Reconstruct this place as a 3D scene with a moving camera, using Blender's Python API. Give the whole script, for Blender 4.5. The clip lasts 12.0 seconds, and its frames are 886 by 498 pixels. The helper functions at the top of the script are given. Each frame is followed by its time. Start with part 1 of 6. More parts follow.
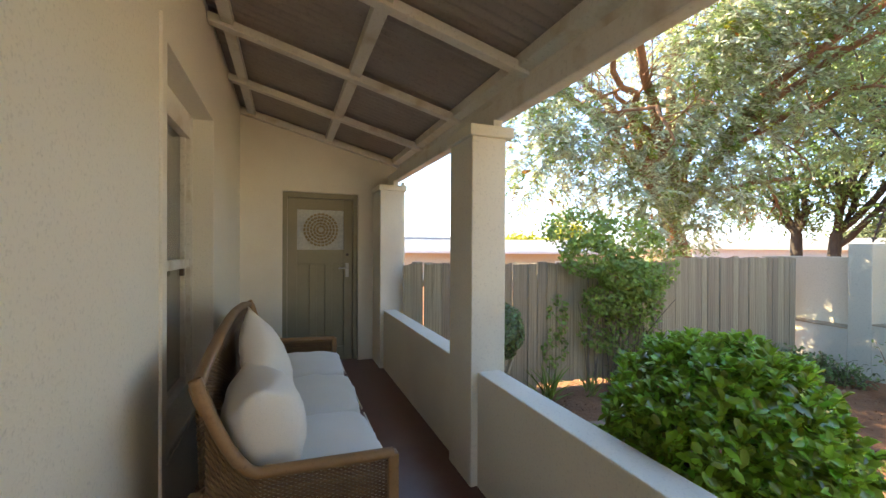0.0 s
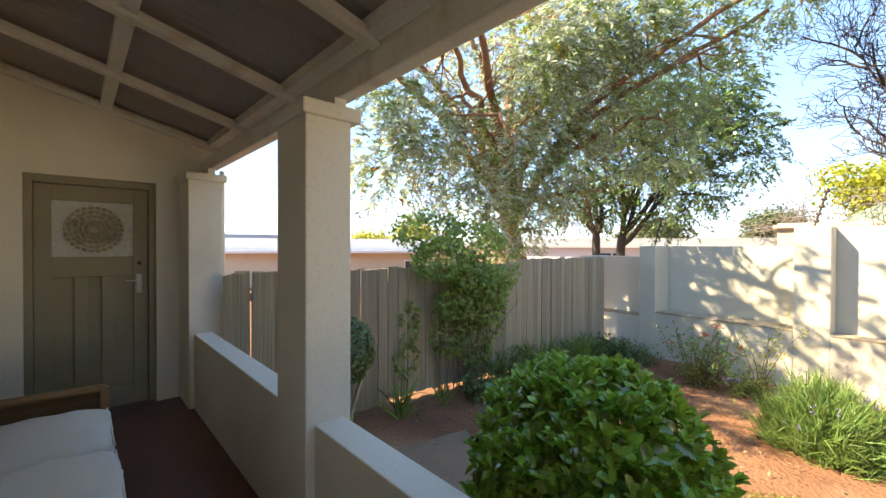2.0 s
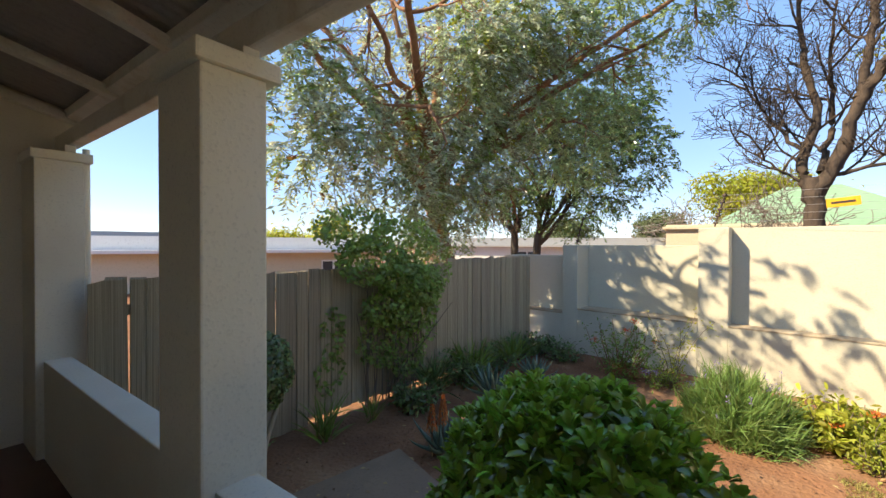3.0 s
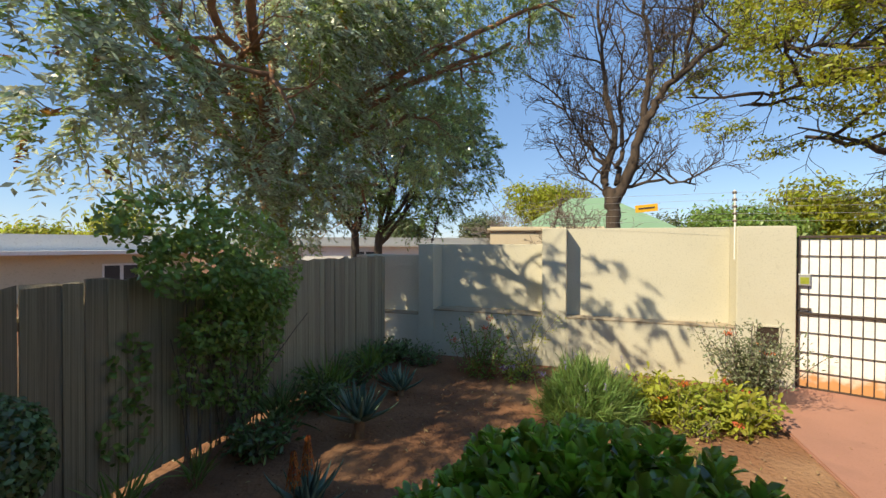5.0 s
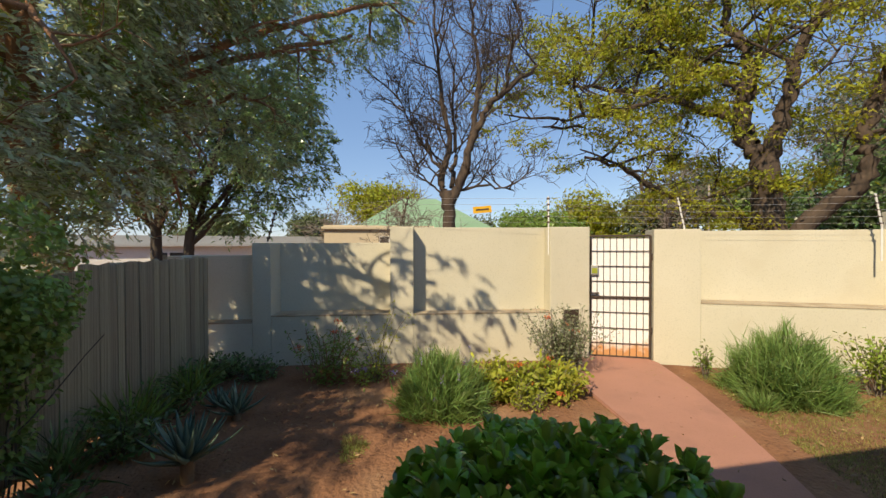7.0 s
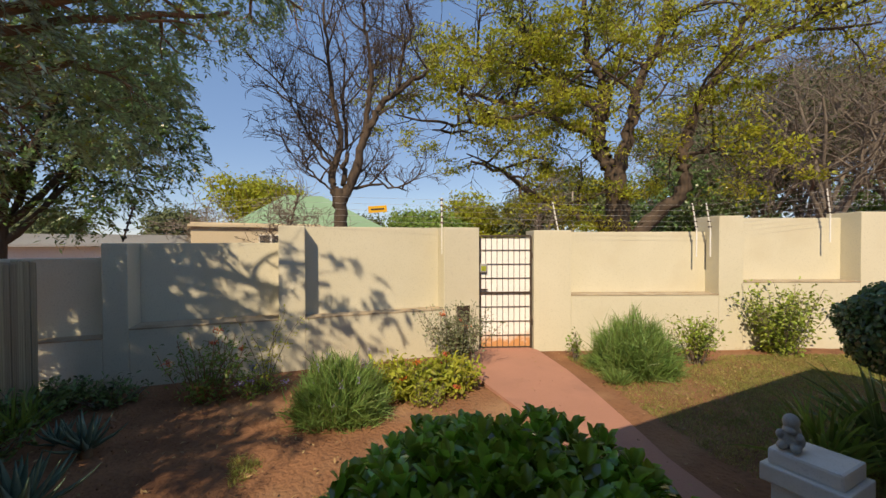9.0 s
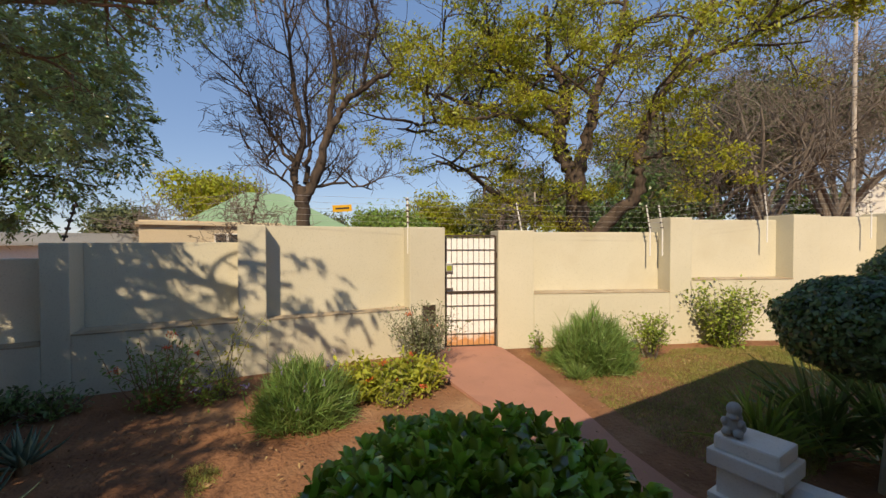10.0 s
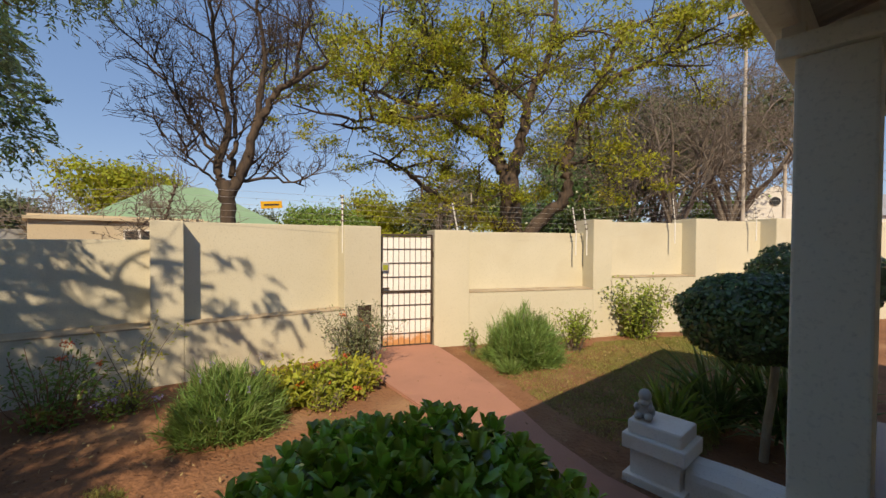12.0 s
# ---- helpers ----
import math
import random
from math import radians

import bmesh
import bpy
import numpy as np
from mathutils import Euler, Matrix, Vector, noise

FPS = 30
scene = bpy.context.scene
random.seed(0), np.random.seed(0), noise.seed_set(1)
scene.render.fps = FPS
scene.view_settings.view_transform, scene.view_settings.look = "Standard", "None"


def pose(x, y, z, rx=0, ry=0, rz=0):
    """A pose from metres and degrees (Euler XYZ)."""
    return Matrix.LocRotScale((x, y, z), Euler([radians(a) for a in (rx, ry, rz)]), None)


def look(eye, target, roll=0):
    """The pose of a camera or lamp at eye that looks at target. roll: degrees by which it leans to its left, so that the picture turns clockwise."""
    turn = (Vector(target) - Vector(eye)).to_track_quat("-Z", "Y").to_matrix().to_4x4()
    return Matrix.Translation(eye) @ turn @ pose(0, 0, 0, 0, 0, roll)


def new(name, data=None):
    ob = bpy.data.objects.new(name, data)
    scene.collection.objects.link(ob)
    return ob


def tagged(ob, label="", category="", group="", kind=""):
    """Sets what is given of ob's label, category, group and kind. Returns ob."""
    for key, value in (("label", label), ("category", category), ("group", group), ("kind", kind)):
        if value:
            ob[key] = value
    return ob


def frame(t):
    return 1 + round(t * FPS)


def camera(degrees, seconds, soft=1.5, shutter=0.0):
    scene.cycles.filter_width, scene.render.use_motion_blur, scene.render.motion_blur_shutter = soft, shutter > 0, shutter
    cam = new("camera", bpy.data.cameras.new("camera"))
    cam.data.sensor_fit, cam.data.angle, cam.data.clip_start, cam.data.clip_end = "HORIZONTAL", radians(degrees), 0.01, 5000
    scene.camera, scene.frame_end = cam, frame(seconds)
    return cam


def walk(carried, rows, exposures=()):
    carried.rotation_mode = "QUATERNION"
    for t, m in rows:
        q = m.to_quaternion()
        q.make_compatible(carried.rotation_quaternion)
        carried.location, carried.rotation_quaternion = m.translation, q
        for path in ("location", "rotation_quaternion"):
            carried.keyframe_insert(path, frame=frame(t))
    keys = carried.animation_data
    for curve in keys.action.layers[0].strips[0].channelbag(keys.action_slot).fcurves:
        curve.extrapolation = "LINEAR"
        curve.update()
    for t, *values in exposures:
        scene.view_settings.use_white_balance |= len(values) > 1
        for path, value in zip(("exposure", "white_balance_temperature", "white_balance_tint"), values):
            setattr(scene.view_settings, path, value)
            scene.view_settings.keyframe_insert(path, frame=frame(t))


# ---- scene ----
cam = camera(95.6, 12.0)
PATH = [
    (0, (0.633, 0.898, 1.399), (1.358, 2.762, 1.389), 0.3),
    (0.5, (0.72, 0.944, 1.426), (1.56, 2.759, 1.413), 0.2),
    (1, (0.791, 1.016, 1.458), (1.782, 2.753, 1.442), 0.1),
    (1.5, (0.836, 1.155, 1.468), (2.008, 2.775, 1.45), 0.1),
    (2, (0.882, 1.297, 1.47), (2.234, 2.771, 1.451), 0.2),
    (2.5, (0.963, 1.449, 1.465), (2.458, 2.776, 1.443), 0.1),
    (3, (1.05, 1.635, 1.47), (2.669, 2.809, 1.448), 0.2),
    (3.2, (1.081, 1.716, 1.473), (2.746, 2.825, 1.45), 0.2),
    (4.8, (1.383, 2.162, 1.462), (3.317, 2.671, 1.442), 0.2),
    (5, (1.414, 2.19, 1.456), (3.368, 2.616, 1.436), 0.2),
    (5.5, (1.462, 2.262, 1.448), (3.45, 2.484, 1.43), 0.1),
    (6, (1.472, 2.348, 1.446), (3.472, 2.363, 1.427), 0.1),
    (6.5, (1.496, 2.422, 1.455), (3.487, 2.234, 1.432), 0.0),
    (7, (1.547, 2.435, 1.451), (3.507, 2.037, 1.426), -0.1),
    (7.5, (1.575, 2.451, 1.454), (3.493, 1.886, 1.428), -0.3),
    (9.5, (1.579, 2.57, 1.469), (3.309, 1.567, 1.435), -0.1),
    (10, (1.574, 2.576, 1.473), (3.262, 1.503, 1.437), -0.1),
    (10.5, (1.569, 2.575, 1.47), (3.215, 1.439, 1.435), -0.1),
    (11, (1.56, 2.574, 1.469), (3.155, 1.367, 1.433), 0.1),
    (11.5, (1.566, 2.56, 1.473), (3.108, 1.286, 1.435), 0.2),
    (12, (1.563, 2.551, 1.472), (3.067, 1.232, 1.433), 0.3),
]
EXPOSURES = [(0.0, 3.0, 8900, 11), (1.5, 2.8, 8800, 11), (3.0, 1.68, 8200, 10), (5.0, 1.04, 7900, 5), (7.5, 0.80, 8350, 10), (12.0, 0.68, 8600, 13)]
walk(cam, [(t, look(eye, target, roll)) for t, eye, target, roll in PATH], EXPOSURES)


# ---- world, sun, exposure ----
SUN_TO = Vector((-0.535, 0.516, 0.669))
world = bpy.data.worlds.new("sky_world")
scene.world = world
world.use_nodes = True
wn = world.node_tree
sky = wn.nodes.new("ShaderNodeTexSky")
sky.sky_type = "NISHITA"
sky.sun_disc = False
sky.sun_elevation = math.asin(SUN_TO.z)
sky.sun_rotation = math.atan2(SUN_TO.x, SUN_TO.y)
sky.altitude = 1500
sky.air_density, sky.dust_density, sky.ozone_density = 1.0, 0.1, 1.2
haze = wn.nodes.new("ShaderNodeMix")
haze.data_type = "RGBA"
haze.inputs[0].default_value = 0.6
haze.inputs[7].default_value = (0.80, 2.0, 4.9, 1)      # clear winter blue, even down to the horizon
wn.links.new(sky.outputs[0], haze.inputs[6])
wn.links.new(haze.outputs[2], wn.nodes["Background"].inputs[0])
wn.nodes["Background"].inputs[1].default_value = 0.100
sun_data = bpy.data.lights.new("sun", "SUN")
sun_data.energy, sun_data.angle, sun_data.color = 3.25, radians(0.55), (1.0, 0.92, 0.78)
sun = new("sun", sun_data)
sun.matrix_world = look(SUN_TO * 60, (0, 0, 0))


# ---- materials ----
def mat(name, col, rough=0.8, col2=None, scale=4.0, fine=60.0, bump=0.15, metal=0.0, vary=0.0, island=False, spec=0.4,
        trans=0.0, stain=None, stain_scale=1.2, stretch=(1, 1, 1), bump_dist=0.01, fac=1.0):
    """A noise-mottled surface: two colours at a coarse and a fine scale, stains, and a fine relief."""
    m = bpy.data.materials.new(name)
    m.use_nodes = True
    nt = m.node_tree
    L, N = nt.links, nt.nodes
    b = N["Principled BSDF"]
    b.inputs["Roughness"].default_value = rough
    b.inputs["Metallic"].default_value = metal
    b.inputs["Specular IOR Level"].default_value = spec
    tc = N.new("ShaderNodeTexCoord")
    mp = N.new("ShaderNodeMapping")
    mp.inputs["Scale"].default_value = stretch
    L.new(tc.outputs["Object"], mp.inputs[0])

    def noise_node(s, detail=4.0):
        n = N.new("ShaderNodeTexNoise")
        n.inputs["Scale"].default_value = s
        n.inputs["Detail"].default_value = detail
        L.new(mp.outputs[0], n.inputs["Vector"])
        return n

    def mixc(f, a, bb):
        x = N.new("ShaderNodeMix")
        x.data_type = "RGBA"
        if isinstance(f, float):
            x.inputs[0].default_value = f
        else:
            L.new(f, x.inputs[0])
        for sock, v in ((x.inputs[6], a), (x.inputs[7], bb)):
            if isinstance(v, tuple):
                sock.default_value = (*v, 1)
            else:
                L.new(v, sock)
        return x.outputs[2]

    def ramp(src, lo, hi):
        r = N.new("ShaderNodeMapRange")
        r.inputs[1].default_value, r.inputs[2].default_value = lo, hi
        L.new(src, r.inputs[0])
        return r.outputs[0]

    if col2 is None:
        col2 = tuple(c * 0.82 for c in col)
    n1, n2 = noise_node(scale), noise_node(fine, 3.0)
    c = mixc(ramp(n1.outputs[0], 0.5 - 0.22 / fac, 0.5 + 0.22 / fac), col, col2)
    dark = tuple(x * 0.72 for x in col2)
    c = mixc(ramp(n2.outputs[0], 0.55, 0.9), c, dark)
    if stain:
        n3 = noise_node(stain_scale, 6.0)
        c = mixc(ramp(n3.outputs[0], 0.55, 0.75), c, stain)
    if vary:
        if island:
            g = N.new("ShaderNodeNewGeometry")
            rnd = g.outputs["Random Per Island"]
        else:
            g = N.new("ShaderNodeObjectInfo")
            rnd = g.outputs["Random"]
        h = N.new("ShaderNodeHueSaturation")
        mr = N.new("ShaderNodeMapRange")
        mr.inputs[3].default_value, mr.inputs[4].default_value = 1 - vary, 1 + vary
        L.new(rnd, mr.inputs[0])
        L.new(mr.outputs[0], h.inputs["Value"])
        mh = N.new("ShaderNodeMapRange")
        mh.inputs[3].default_value, mh.inputs[4].default_value = 0.5 - vary * 0.06, 0.5 + vary * 0.06
        L.new(rnd, mh.inputs[0])
        L.new(mh.outputs[0], h.inputs["Hue"])
        L.new(c, h.inputs["Color"])
        c = h.outputs[0]
    L.new(c, b.inputs["Base Color"])
    if bump:
        bp = N.new("ShaderNodeBump")
        bp.inputs["Strength"].default_value = bump
        bp.inputs["Distance"].default_value = bump_dist
        L.new(n2.outputs[0], bp.inputs["Height"])
        L.new(bp.outputs[0], b.inputs["Normal"])
    if trans:
        t = N.new("ShaderNodeBsdfTranslucent")
        L.new(c, t.inputs[0])
        ms = N.new("ShaderNodeMixShader")
        ms.inputs[0].default_value = trans
        L.new(b.outputs[0], ms.inputs[1])
        L.new(t.outputs[0], ms.inputs[2])
        L.new(ms.outputs[0], N["Material Output"].inputs[0])
    return m


def glass_mat(name, tint=(0.9, 0.95, 0.95), rough=0.02, alpha_mix=0.75):
    m = bpy.data.materials.new(name)
    m.use_nodes = True
    nt = m.node_tree
    b = nt.nodes["Principled BSDF"]
    b.inputs["Base Color"].default_value = (*tint, 1)
    b.inputs["Roughness"].default_value = rough
    b.inputs["Transmission Weight"].default_value = alpha_mix
    return m


M = {}
M["wall_cream"] = mat("painted_plaster_cream", (0.79, 0.75, 0.65), 0.75, (0.75, 0.71, 0.61), 2.0, 90, 0.12, stain=(0.66, 0.60, 0.50), stain_scale=0.8)
M["wall_house"] = mat("painted_plaster_pale", (0.80, 0.765, 0.68), 0.7, (0.77, 0.735, 0.65), 1.6, 110, 0.10)
M["white"] = mat("white_paint", (0.78, 0.78, 0.75), 0.55, (0.74, 0.74, 0.71), 5, 80, 0.08, stain=(0.62, 0.58, 0.52), stain_scale=3)
M["timber_white"] = mat("white_painted_timber", (0.76, 0.74, 0.68), 0.55, (0.70, 0.67, 0.60), 6, 60, 0.12, stretch=(1, 1, 1), stain=(0.55, 0.47, 0.36), stain_scale=5)
M["roof_in"] = mat("roof_sheet_underside", (0.38, 0.335, 0.30), 0.6, (0.32, 0.28, 0.25), 3, 50, 0.1)
M["roof_out"] = mat("roof_sheet_top", (0.34, 0.33, 0.32), 0.45, (0.28, 0.25, 0.24), 2, 40, 0.1)
M["stoep"] = mat("red_polished_floor", (0.165, 0.072, 0.052), 0.32, (0.12, 0.055, 0.042), 3, 70, 0.08, stain=(0.2, 0.13, 0.1), stain_scale=1.5, spec=0.5)
M["door_paint"] = mat("olive_taupe_paint", (0.30, 0.27, 0.185), 0.5, (0.27, 0.245, 0.165), 4, 70, 0.08)
M["garden_wall"] = mat("cream_garden_plaster", (0.57, 0.535, 0.425), 0.85, (0.52, 0.485, 0.375), 1.1, 55, 0.25, stain=(0.50, 0.455, 0.345), stain_scale=1.3)
M["ledge_dirt"] = mat("grimy_plaster_ledge", (0.44, 0.37, 0.27), 0.9, (0.30, 0.235, 0.16), 3, 40, 0.3, stain=(0.24, 0.17, 0.11), stain_scale=2.5)
M["soil"] = mat("red_garden_soil", (0.27, 0.135, 0.075), 0.95, (0.155, 0.075, 0.045), 2.2, 26, 0.8, stain=(0.33, 0.19, 0.11), stain_scale=1.1, bump_dist=0.03, spec=0.1)
M["path"] = mat("red_concrete_path", (0.40, 0.195, 0.14), 0.8, (0.345, 0.17, 0.122), 1.8, 60, 0.25, stain=(0.30, 0.15, 0.11), stain_scale=2.2)
M["fence"] = mat("weathered_timber", (0.50, 0.42, 0.30), 0.85, (0.29, 0.235, 0.16), 3.0, 34, 0.7, vary=0.16, stretch=(7, 7, 0.4), stain=(0.15, 0.14, 0.085), stain_scale=2.6)
M["iron"] = mat("black_iron", (0.06, 0.05, 0.046), 0.5, (0.09, 0.062, 0.048), 12, 90, 0.2, metal=0.4)
M["steel"] = mat("galvanised_steel", (0.55, 0.55, 0.54), 0.45, (0.45, 0.45, 0.45), 8, 60, 0.1, metal=0.6)
M["post_white"] = mat("white_painted_post", (0.74, 0.74, 0.72), 0.5, (0.66, 0.65, 0.63), 8, 60, 0.1)
M["wicker"] = mat("wicker_cane", (0.21, 0.118, 0.055), 0.5, (0.15, 0.082, 0.038), 14, 160, 0.5, vary=0.18, island=True)
M["linen"] = mat("white_linen", (0.80, 0.77, 0.71), 0.9, (0.78, 0.745, 0.68), 2, 260, 0.25, spec=0.1)
M["bark_red"] = mat("reddish_bark", (0.36, 0.17, 0.085), 0.85, (0.20, 0.11, 0.068), 5, 30, 0.6, stretch=(3, 3, 0.7), bump_dist=0.03)
M["bark_dark"] = mat("dark_bark", (0.085, 0.068, 0.052), 0.9, (0.05, 0.042, 0.034), 5, 30, 0.6, stretch=(3, 3, 0.7), bump_dist=0.03)
M["bark_winter"] = mat("rough_winter_bark", (0.105, 0.072, 0.052), 0.9, (0.055, 0.042, 0.034), 5, 30, 0.6, stretch=(3, 3, 0.7), bump_dist=0.03)
M["bark_pale"] = mat("pale_smooth_bark", (0.44, 0.39, 0.31), 0.8, (0.30, 0.26, 0.2), 7, 40, 0.4, stretch=(3, 3, 0.8))
M["bark_brown"] = mat("grey_brown_bark", (0.23, 0.19, 0.16), 0.9, (0.15, 0.125, 0.105), 5, 30, 0.6, stretch=(3, 3, 0.7), bump_dist=0.03)


def leaf_mat(name, col, col2, rough=0.45, vary=0.35, trans=0.3, spec=0.5):
    return mat(name, col, rough, col2, 1.2, 40, 0.0, vary=vary, island=True, trans=trans, spec=spec)


M["leaf_grey"] = leaf_mat("grey_leaf", (0.58, 0.62, 0.50), (0.42, 0.50, 0.28), 0.27, 0.5, 0.4, 1.0)
M["leaf_dark"] = leaf_mat("dark_leaf", (0.17, 0.26, 0.085), (0.11, 0.18, 0.055), 0.28, 0.5, 0.4, 0.9)
M["leaf_hedge"] = leaf_mat("hedge_leaf", (0.19, 0.34, 0.04), (0.28, 0.45, 0.05), 0.2, 0.6, 0.3, 1.0)
M["leaf_tip_lit"] = leaf_mat("fresh_tip_leaf_painted_light", (0.33, 0.50, 0.06), (0.22, 0.38, 0.045), 0.25, 0.4, 0.35, 0.8)
M["leaf_yellow"] = leaf_mat("yellow_leaf", (0.47, 0.44, 0.045), (0.29, 0.33, 0.04), 0.5, 0.4, 0.55)
M["leaf_mid"] = leaf_mat("mid_leaf", (0.24, 0.33, 0.07), (0.16, 0.25, 0.055), 0.4, 0.4, 0.45)
M["leaf_far"] = leaf_mat("far_leaf", (0.14, 0.17, 0.08), (0.1, 0.13, 0.06), 0.7, 0.3, 0.35)
M["leaf_lav"] = leaf_mat("lav_leaf", (0.24, 0.35, 0.11), (0.16, 0.26, 0.07), 0.5, 0.4, 0.45)
M["leaf_lime"] = leaf_mat("lime_leaf", (0.46, 0.44, 0.06), (0.30, 0.36, 0.06), 0.5, 0.3, 0.45)
M["leaf_ivy"] = leaf_mat("ivy_leaf", (0.27, 0.38, 0.09), (0.17, 0.27, 0.06), 0.36, 0.35, 0.4, 0.6)
M["aloe"] = mat("aloe_leaf", (0.13, 0.20, 0.15), 0.5, (0.10, 0.165, 0.12), 5, 60, 0.1, vary=0.2, island=True)
M["grass"] = leaf_mat("lawn_grass", (0.20, 0.24, 0.055), (0.33, 0.27, 0.10), 0.7, 0.35, 0.35)
M["petal_red"] = mat("red_petal", (0.62, 0.10, 0.06), 0.6, (0.7, 0.2, 0.08), 10, 60, 0, vary=0.25, island=True, trans=0.3)
M["petal_orange"] = mat("orange_petal", (0.62, 0.20, 0.04), 0.6, (0.5, 0.12, 0.03), 10, 60, 0, vary=0.25, island=True, trans=0.3)
M["petal_violet"] = mat("violet_petal", (0.25, 0.20, 0.42), 0.6, (0.3, 0.26, 0.45), 10, 60, 0, vary=0.25, island=True, trans=0.3)


# ---- small builders ----
def link(name, bm, material, parent=None, label="", smooth=False):
    me = bpy.data.meshes.new(name)
    bm.to_mesh(me)
    bm.free()
    if smooth:
        for p in me.polygons:
            p.use_smooth = True
    mats = material if isinstance(material, (list, tuple)) else [material]
    for m in mats:
        me.materials.append(m)
    ob = new(name, me)
    if parent is not None:
        ob.parent = parent
    if label:
        tagged(ob, label)
    return ob


def part(name, bm, material, parent, label="", smooth=False):
    return link(name, bm, material, parent, label, smooth)


def empty(name, m=None):
    ob = new(name)
    if m is not None:
        ob.matrix_world = m
    return ob


def add_box(bm, x0, x1, y0, y1, z0, z1, m=None, bevel=0.0):
    r = bmesh.ops.create_cube(bm, size=1.0)
    vs = r["verts"]
    t = Matrix.Translation(((x0 + x1) / 2, (y0 + y1) / 2, (z0 + z1) / 2)) @ Matrix.Diagonal((x1 - x0, y1 - y0, z1 - z0, 1))
    bmesh.ops.transform(bm, matrix=t, verts=vs)
    if bevel:
        es = {e for v in vs for e in v.link_edges}
        rb = bmesh.ops.bevel(bm, geom=list(es), offset=bevel, segments=2, affect="EDGES", profile=0.6)
        vs = list({v for f in rb["faces"] for v in f.verts} | {v for v in vs if v.is_valid})
    if m is not None:
        bmesh.ops.transform(bm, matrix=m, verts=vs)
    return vs


def box(x0, x1, y0, y1, z0, z1, bevel=0.0, m=None):
    bm = bmesh.new()
    add_box(bm, x0, x1, y0, y1, z0, z1, m, bevel)
    return bm


def add_rod(bm, a, b, r, r2=None, n=8):
    a, b = Vector(a), Vector(b)
    d = b - a
    if d.length < 1e-6:
        return
    q = d.to_track_quat("Z", "Y").to_matrix().to_4x4()
    bmesh.ops.create_cone(bm, cap_ends=True, segments=n, radius1=r, radius2=r if r2 is None else r2, depth=d.length,
                          matrix=Matrix.Translation((a + b) / 2) @ q)


def mesh_np(name, verts, faces, material, parent=None, label="", smooth=False):
    me = bpy.data.meshes.new(name)
    verts = np.asarray(verts, np.float32)
    faces = np.asarray(faces, np.int32)
    k = faces.shape[1]
    me.vertices.add(len(verts))
    me.vertices.foreach_set("co", verts.ravel())
    me.loops.add(faces.size)
    me.loops.foreach_set("vertex_index", faces.ravel())
    me.polygons.add(len(faces))
    me.polygons.foreach_set("loop_start", np.arange(0, faces.size, k, dtype=np.int32))
    if smooth:
        me.polygons.foreach_set("use_smooth", np.ones(len(faces), bool))
    me.update(calc_edges=True)
    me.materials.append(material)
    ob = new(name, me)
    if parent is not None:
        ob.parent = parent
    if label:
        tagged(ob, label)
    return ob


def leaves(centres, normals, length, width, rng, fold=0.25, droop=0.0, axis=None):
    """A folded four-cornered leaf at each centre: vertices and faces for mesh_np."""
    n = len(centres)
    c = np.asarray(centres, float)
    nm = np.asarray(normals, float)
    nm = nm / (np.linalg.norm(nm, axis=1, keepdims=True) + 1e-9)
    a = rng.normal(size=(n, 3)) if axis is None else np.asarray(axis, float) + rng.normal(size=(n, 3)) * 0.35
    a[:, 2] -= droop
    a = a - nm * (a * nm).sum(1, keepdims=True)
    a = a / (np.linalg.norm(a, axis=1, keepdims=True) + 1e-9)
    s = np.cross(nm, a)
    ln = length * rng.uniform(0.65, 1.25, (n, 1))
    wd = width * rng.uniform(0.75, 1.2, (n, 1))
    v = np.empty((n, 4, 3))
    v[:, 0] = c - a * ln * 0.5
    v[:, 1] = c + s * wd * 0.5 + nm * wd * fold
    v[:, 2] = c + a * ln * 0.5 - nm * ln * 0.08
    v[:, 3] = c - s * wd * 0.5 + nm * wd * fold
    f = np.arange(n * 4).reshape(n, 4)
    return v.reshape(-1, 3), f


def tube_np(points, radii, sides=6):
    """A tapered tube along points."""
    P = np.asarray(points, float)
    R = np.asarray(radii, float)
    n = len(P)
    T = np.gradient(P, axis=0)
    T /= np.linalg.norm(T, axis=1, keepdims=True) + 1e-9
    ref = np.where(np.abs(T[:, 2:3]) > 0.9, np.array([[1.0, 0, 0]]), np.array([[0, 0, 1.0]]))
    U = np.cross(T, ref)
    U /= np.linalg.norm(U, axis=1, keepdims=True) + 1e-9
    W = np.cross(T, U)
    ang = np.linspace(0, 2 * np.pi, sides, endpoint=False)
    V = P[:, None] + R[:, None, None] * (U[:, None] * np.cos(ang)[None, :, None] + W[:, None] * np.sin(ang)[None, :, None])
    idx = np.arange(n * sides).reshape(n, sides)
    a, b = idx[:-1], idx[1:]
    F = np.stack([a, np.roll(a, -1, 1), np.roll(b, -1, 1), b], -1).reshape(-1, 4)
    return V.reshape(-1, 3), F


def gather(pieces):
    vs, fs, k = [], [], 0
    for v, f in pieces:
        vs.append(v)
        fs.append(f + k)
        k += len(v)
    return np.concatenate(vs), np.concatenate(fs)


def limb(rng, start, direction, length, radius, steps=7, wander=0.25, lift=0.0, taper=0.45):
    d = np.array(direction, float)
    d /= np.linalg.norm(d)
    p = np.array(start, float)
    pts, rad = [p.copy()], [radius]
    for i in range(steps):
        d = d + rng.normal(size=3) * wander / steps ** 0.5
        d[2] += lift / steps
        d /= np.linalg.norm(d)
        p = p + d * length / steps
        pts.append(p.copy())
        rad.append(radius * (1 - (1 - taper) * (i + 1) / steps))
    return np.array(pts), np.array(rad), d


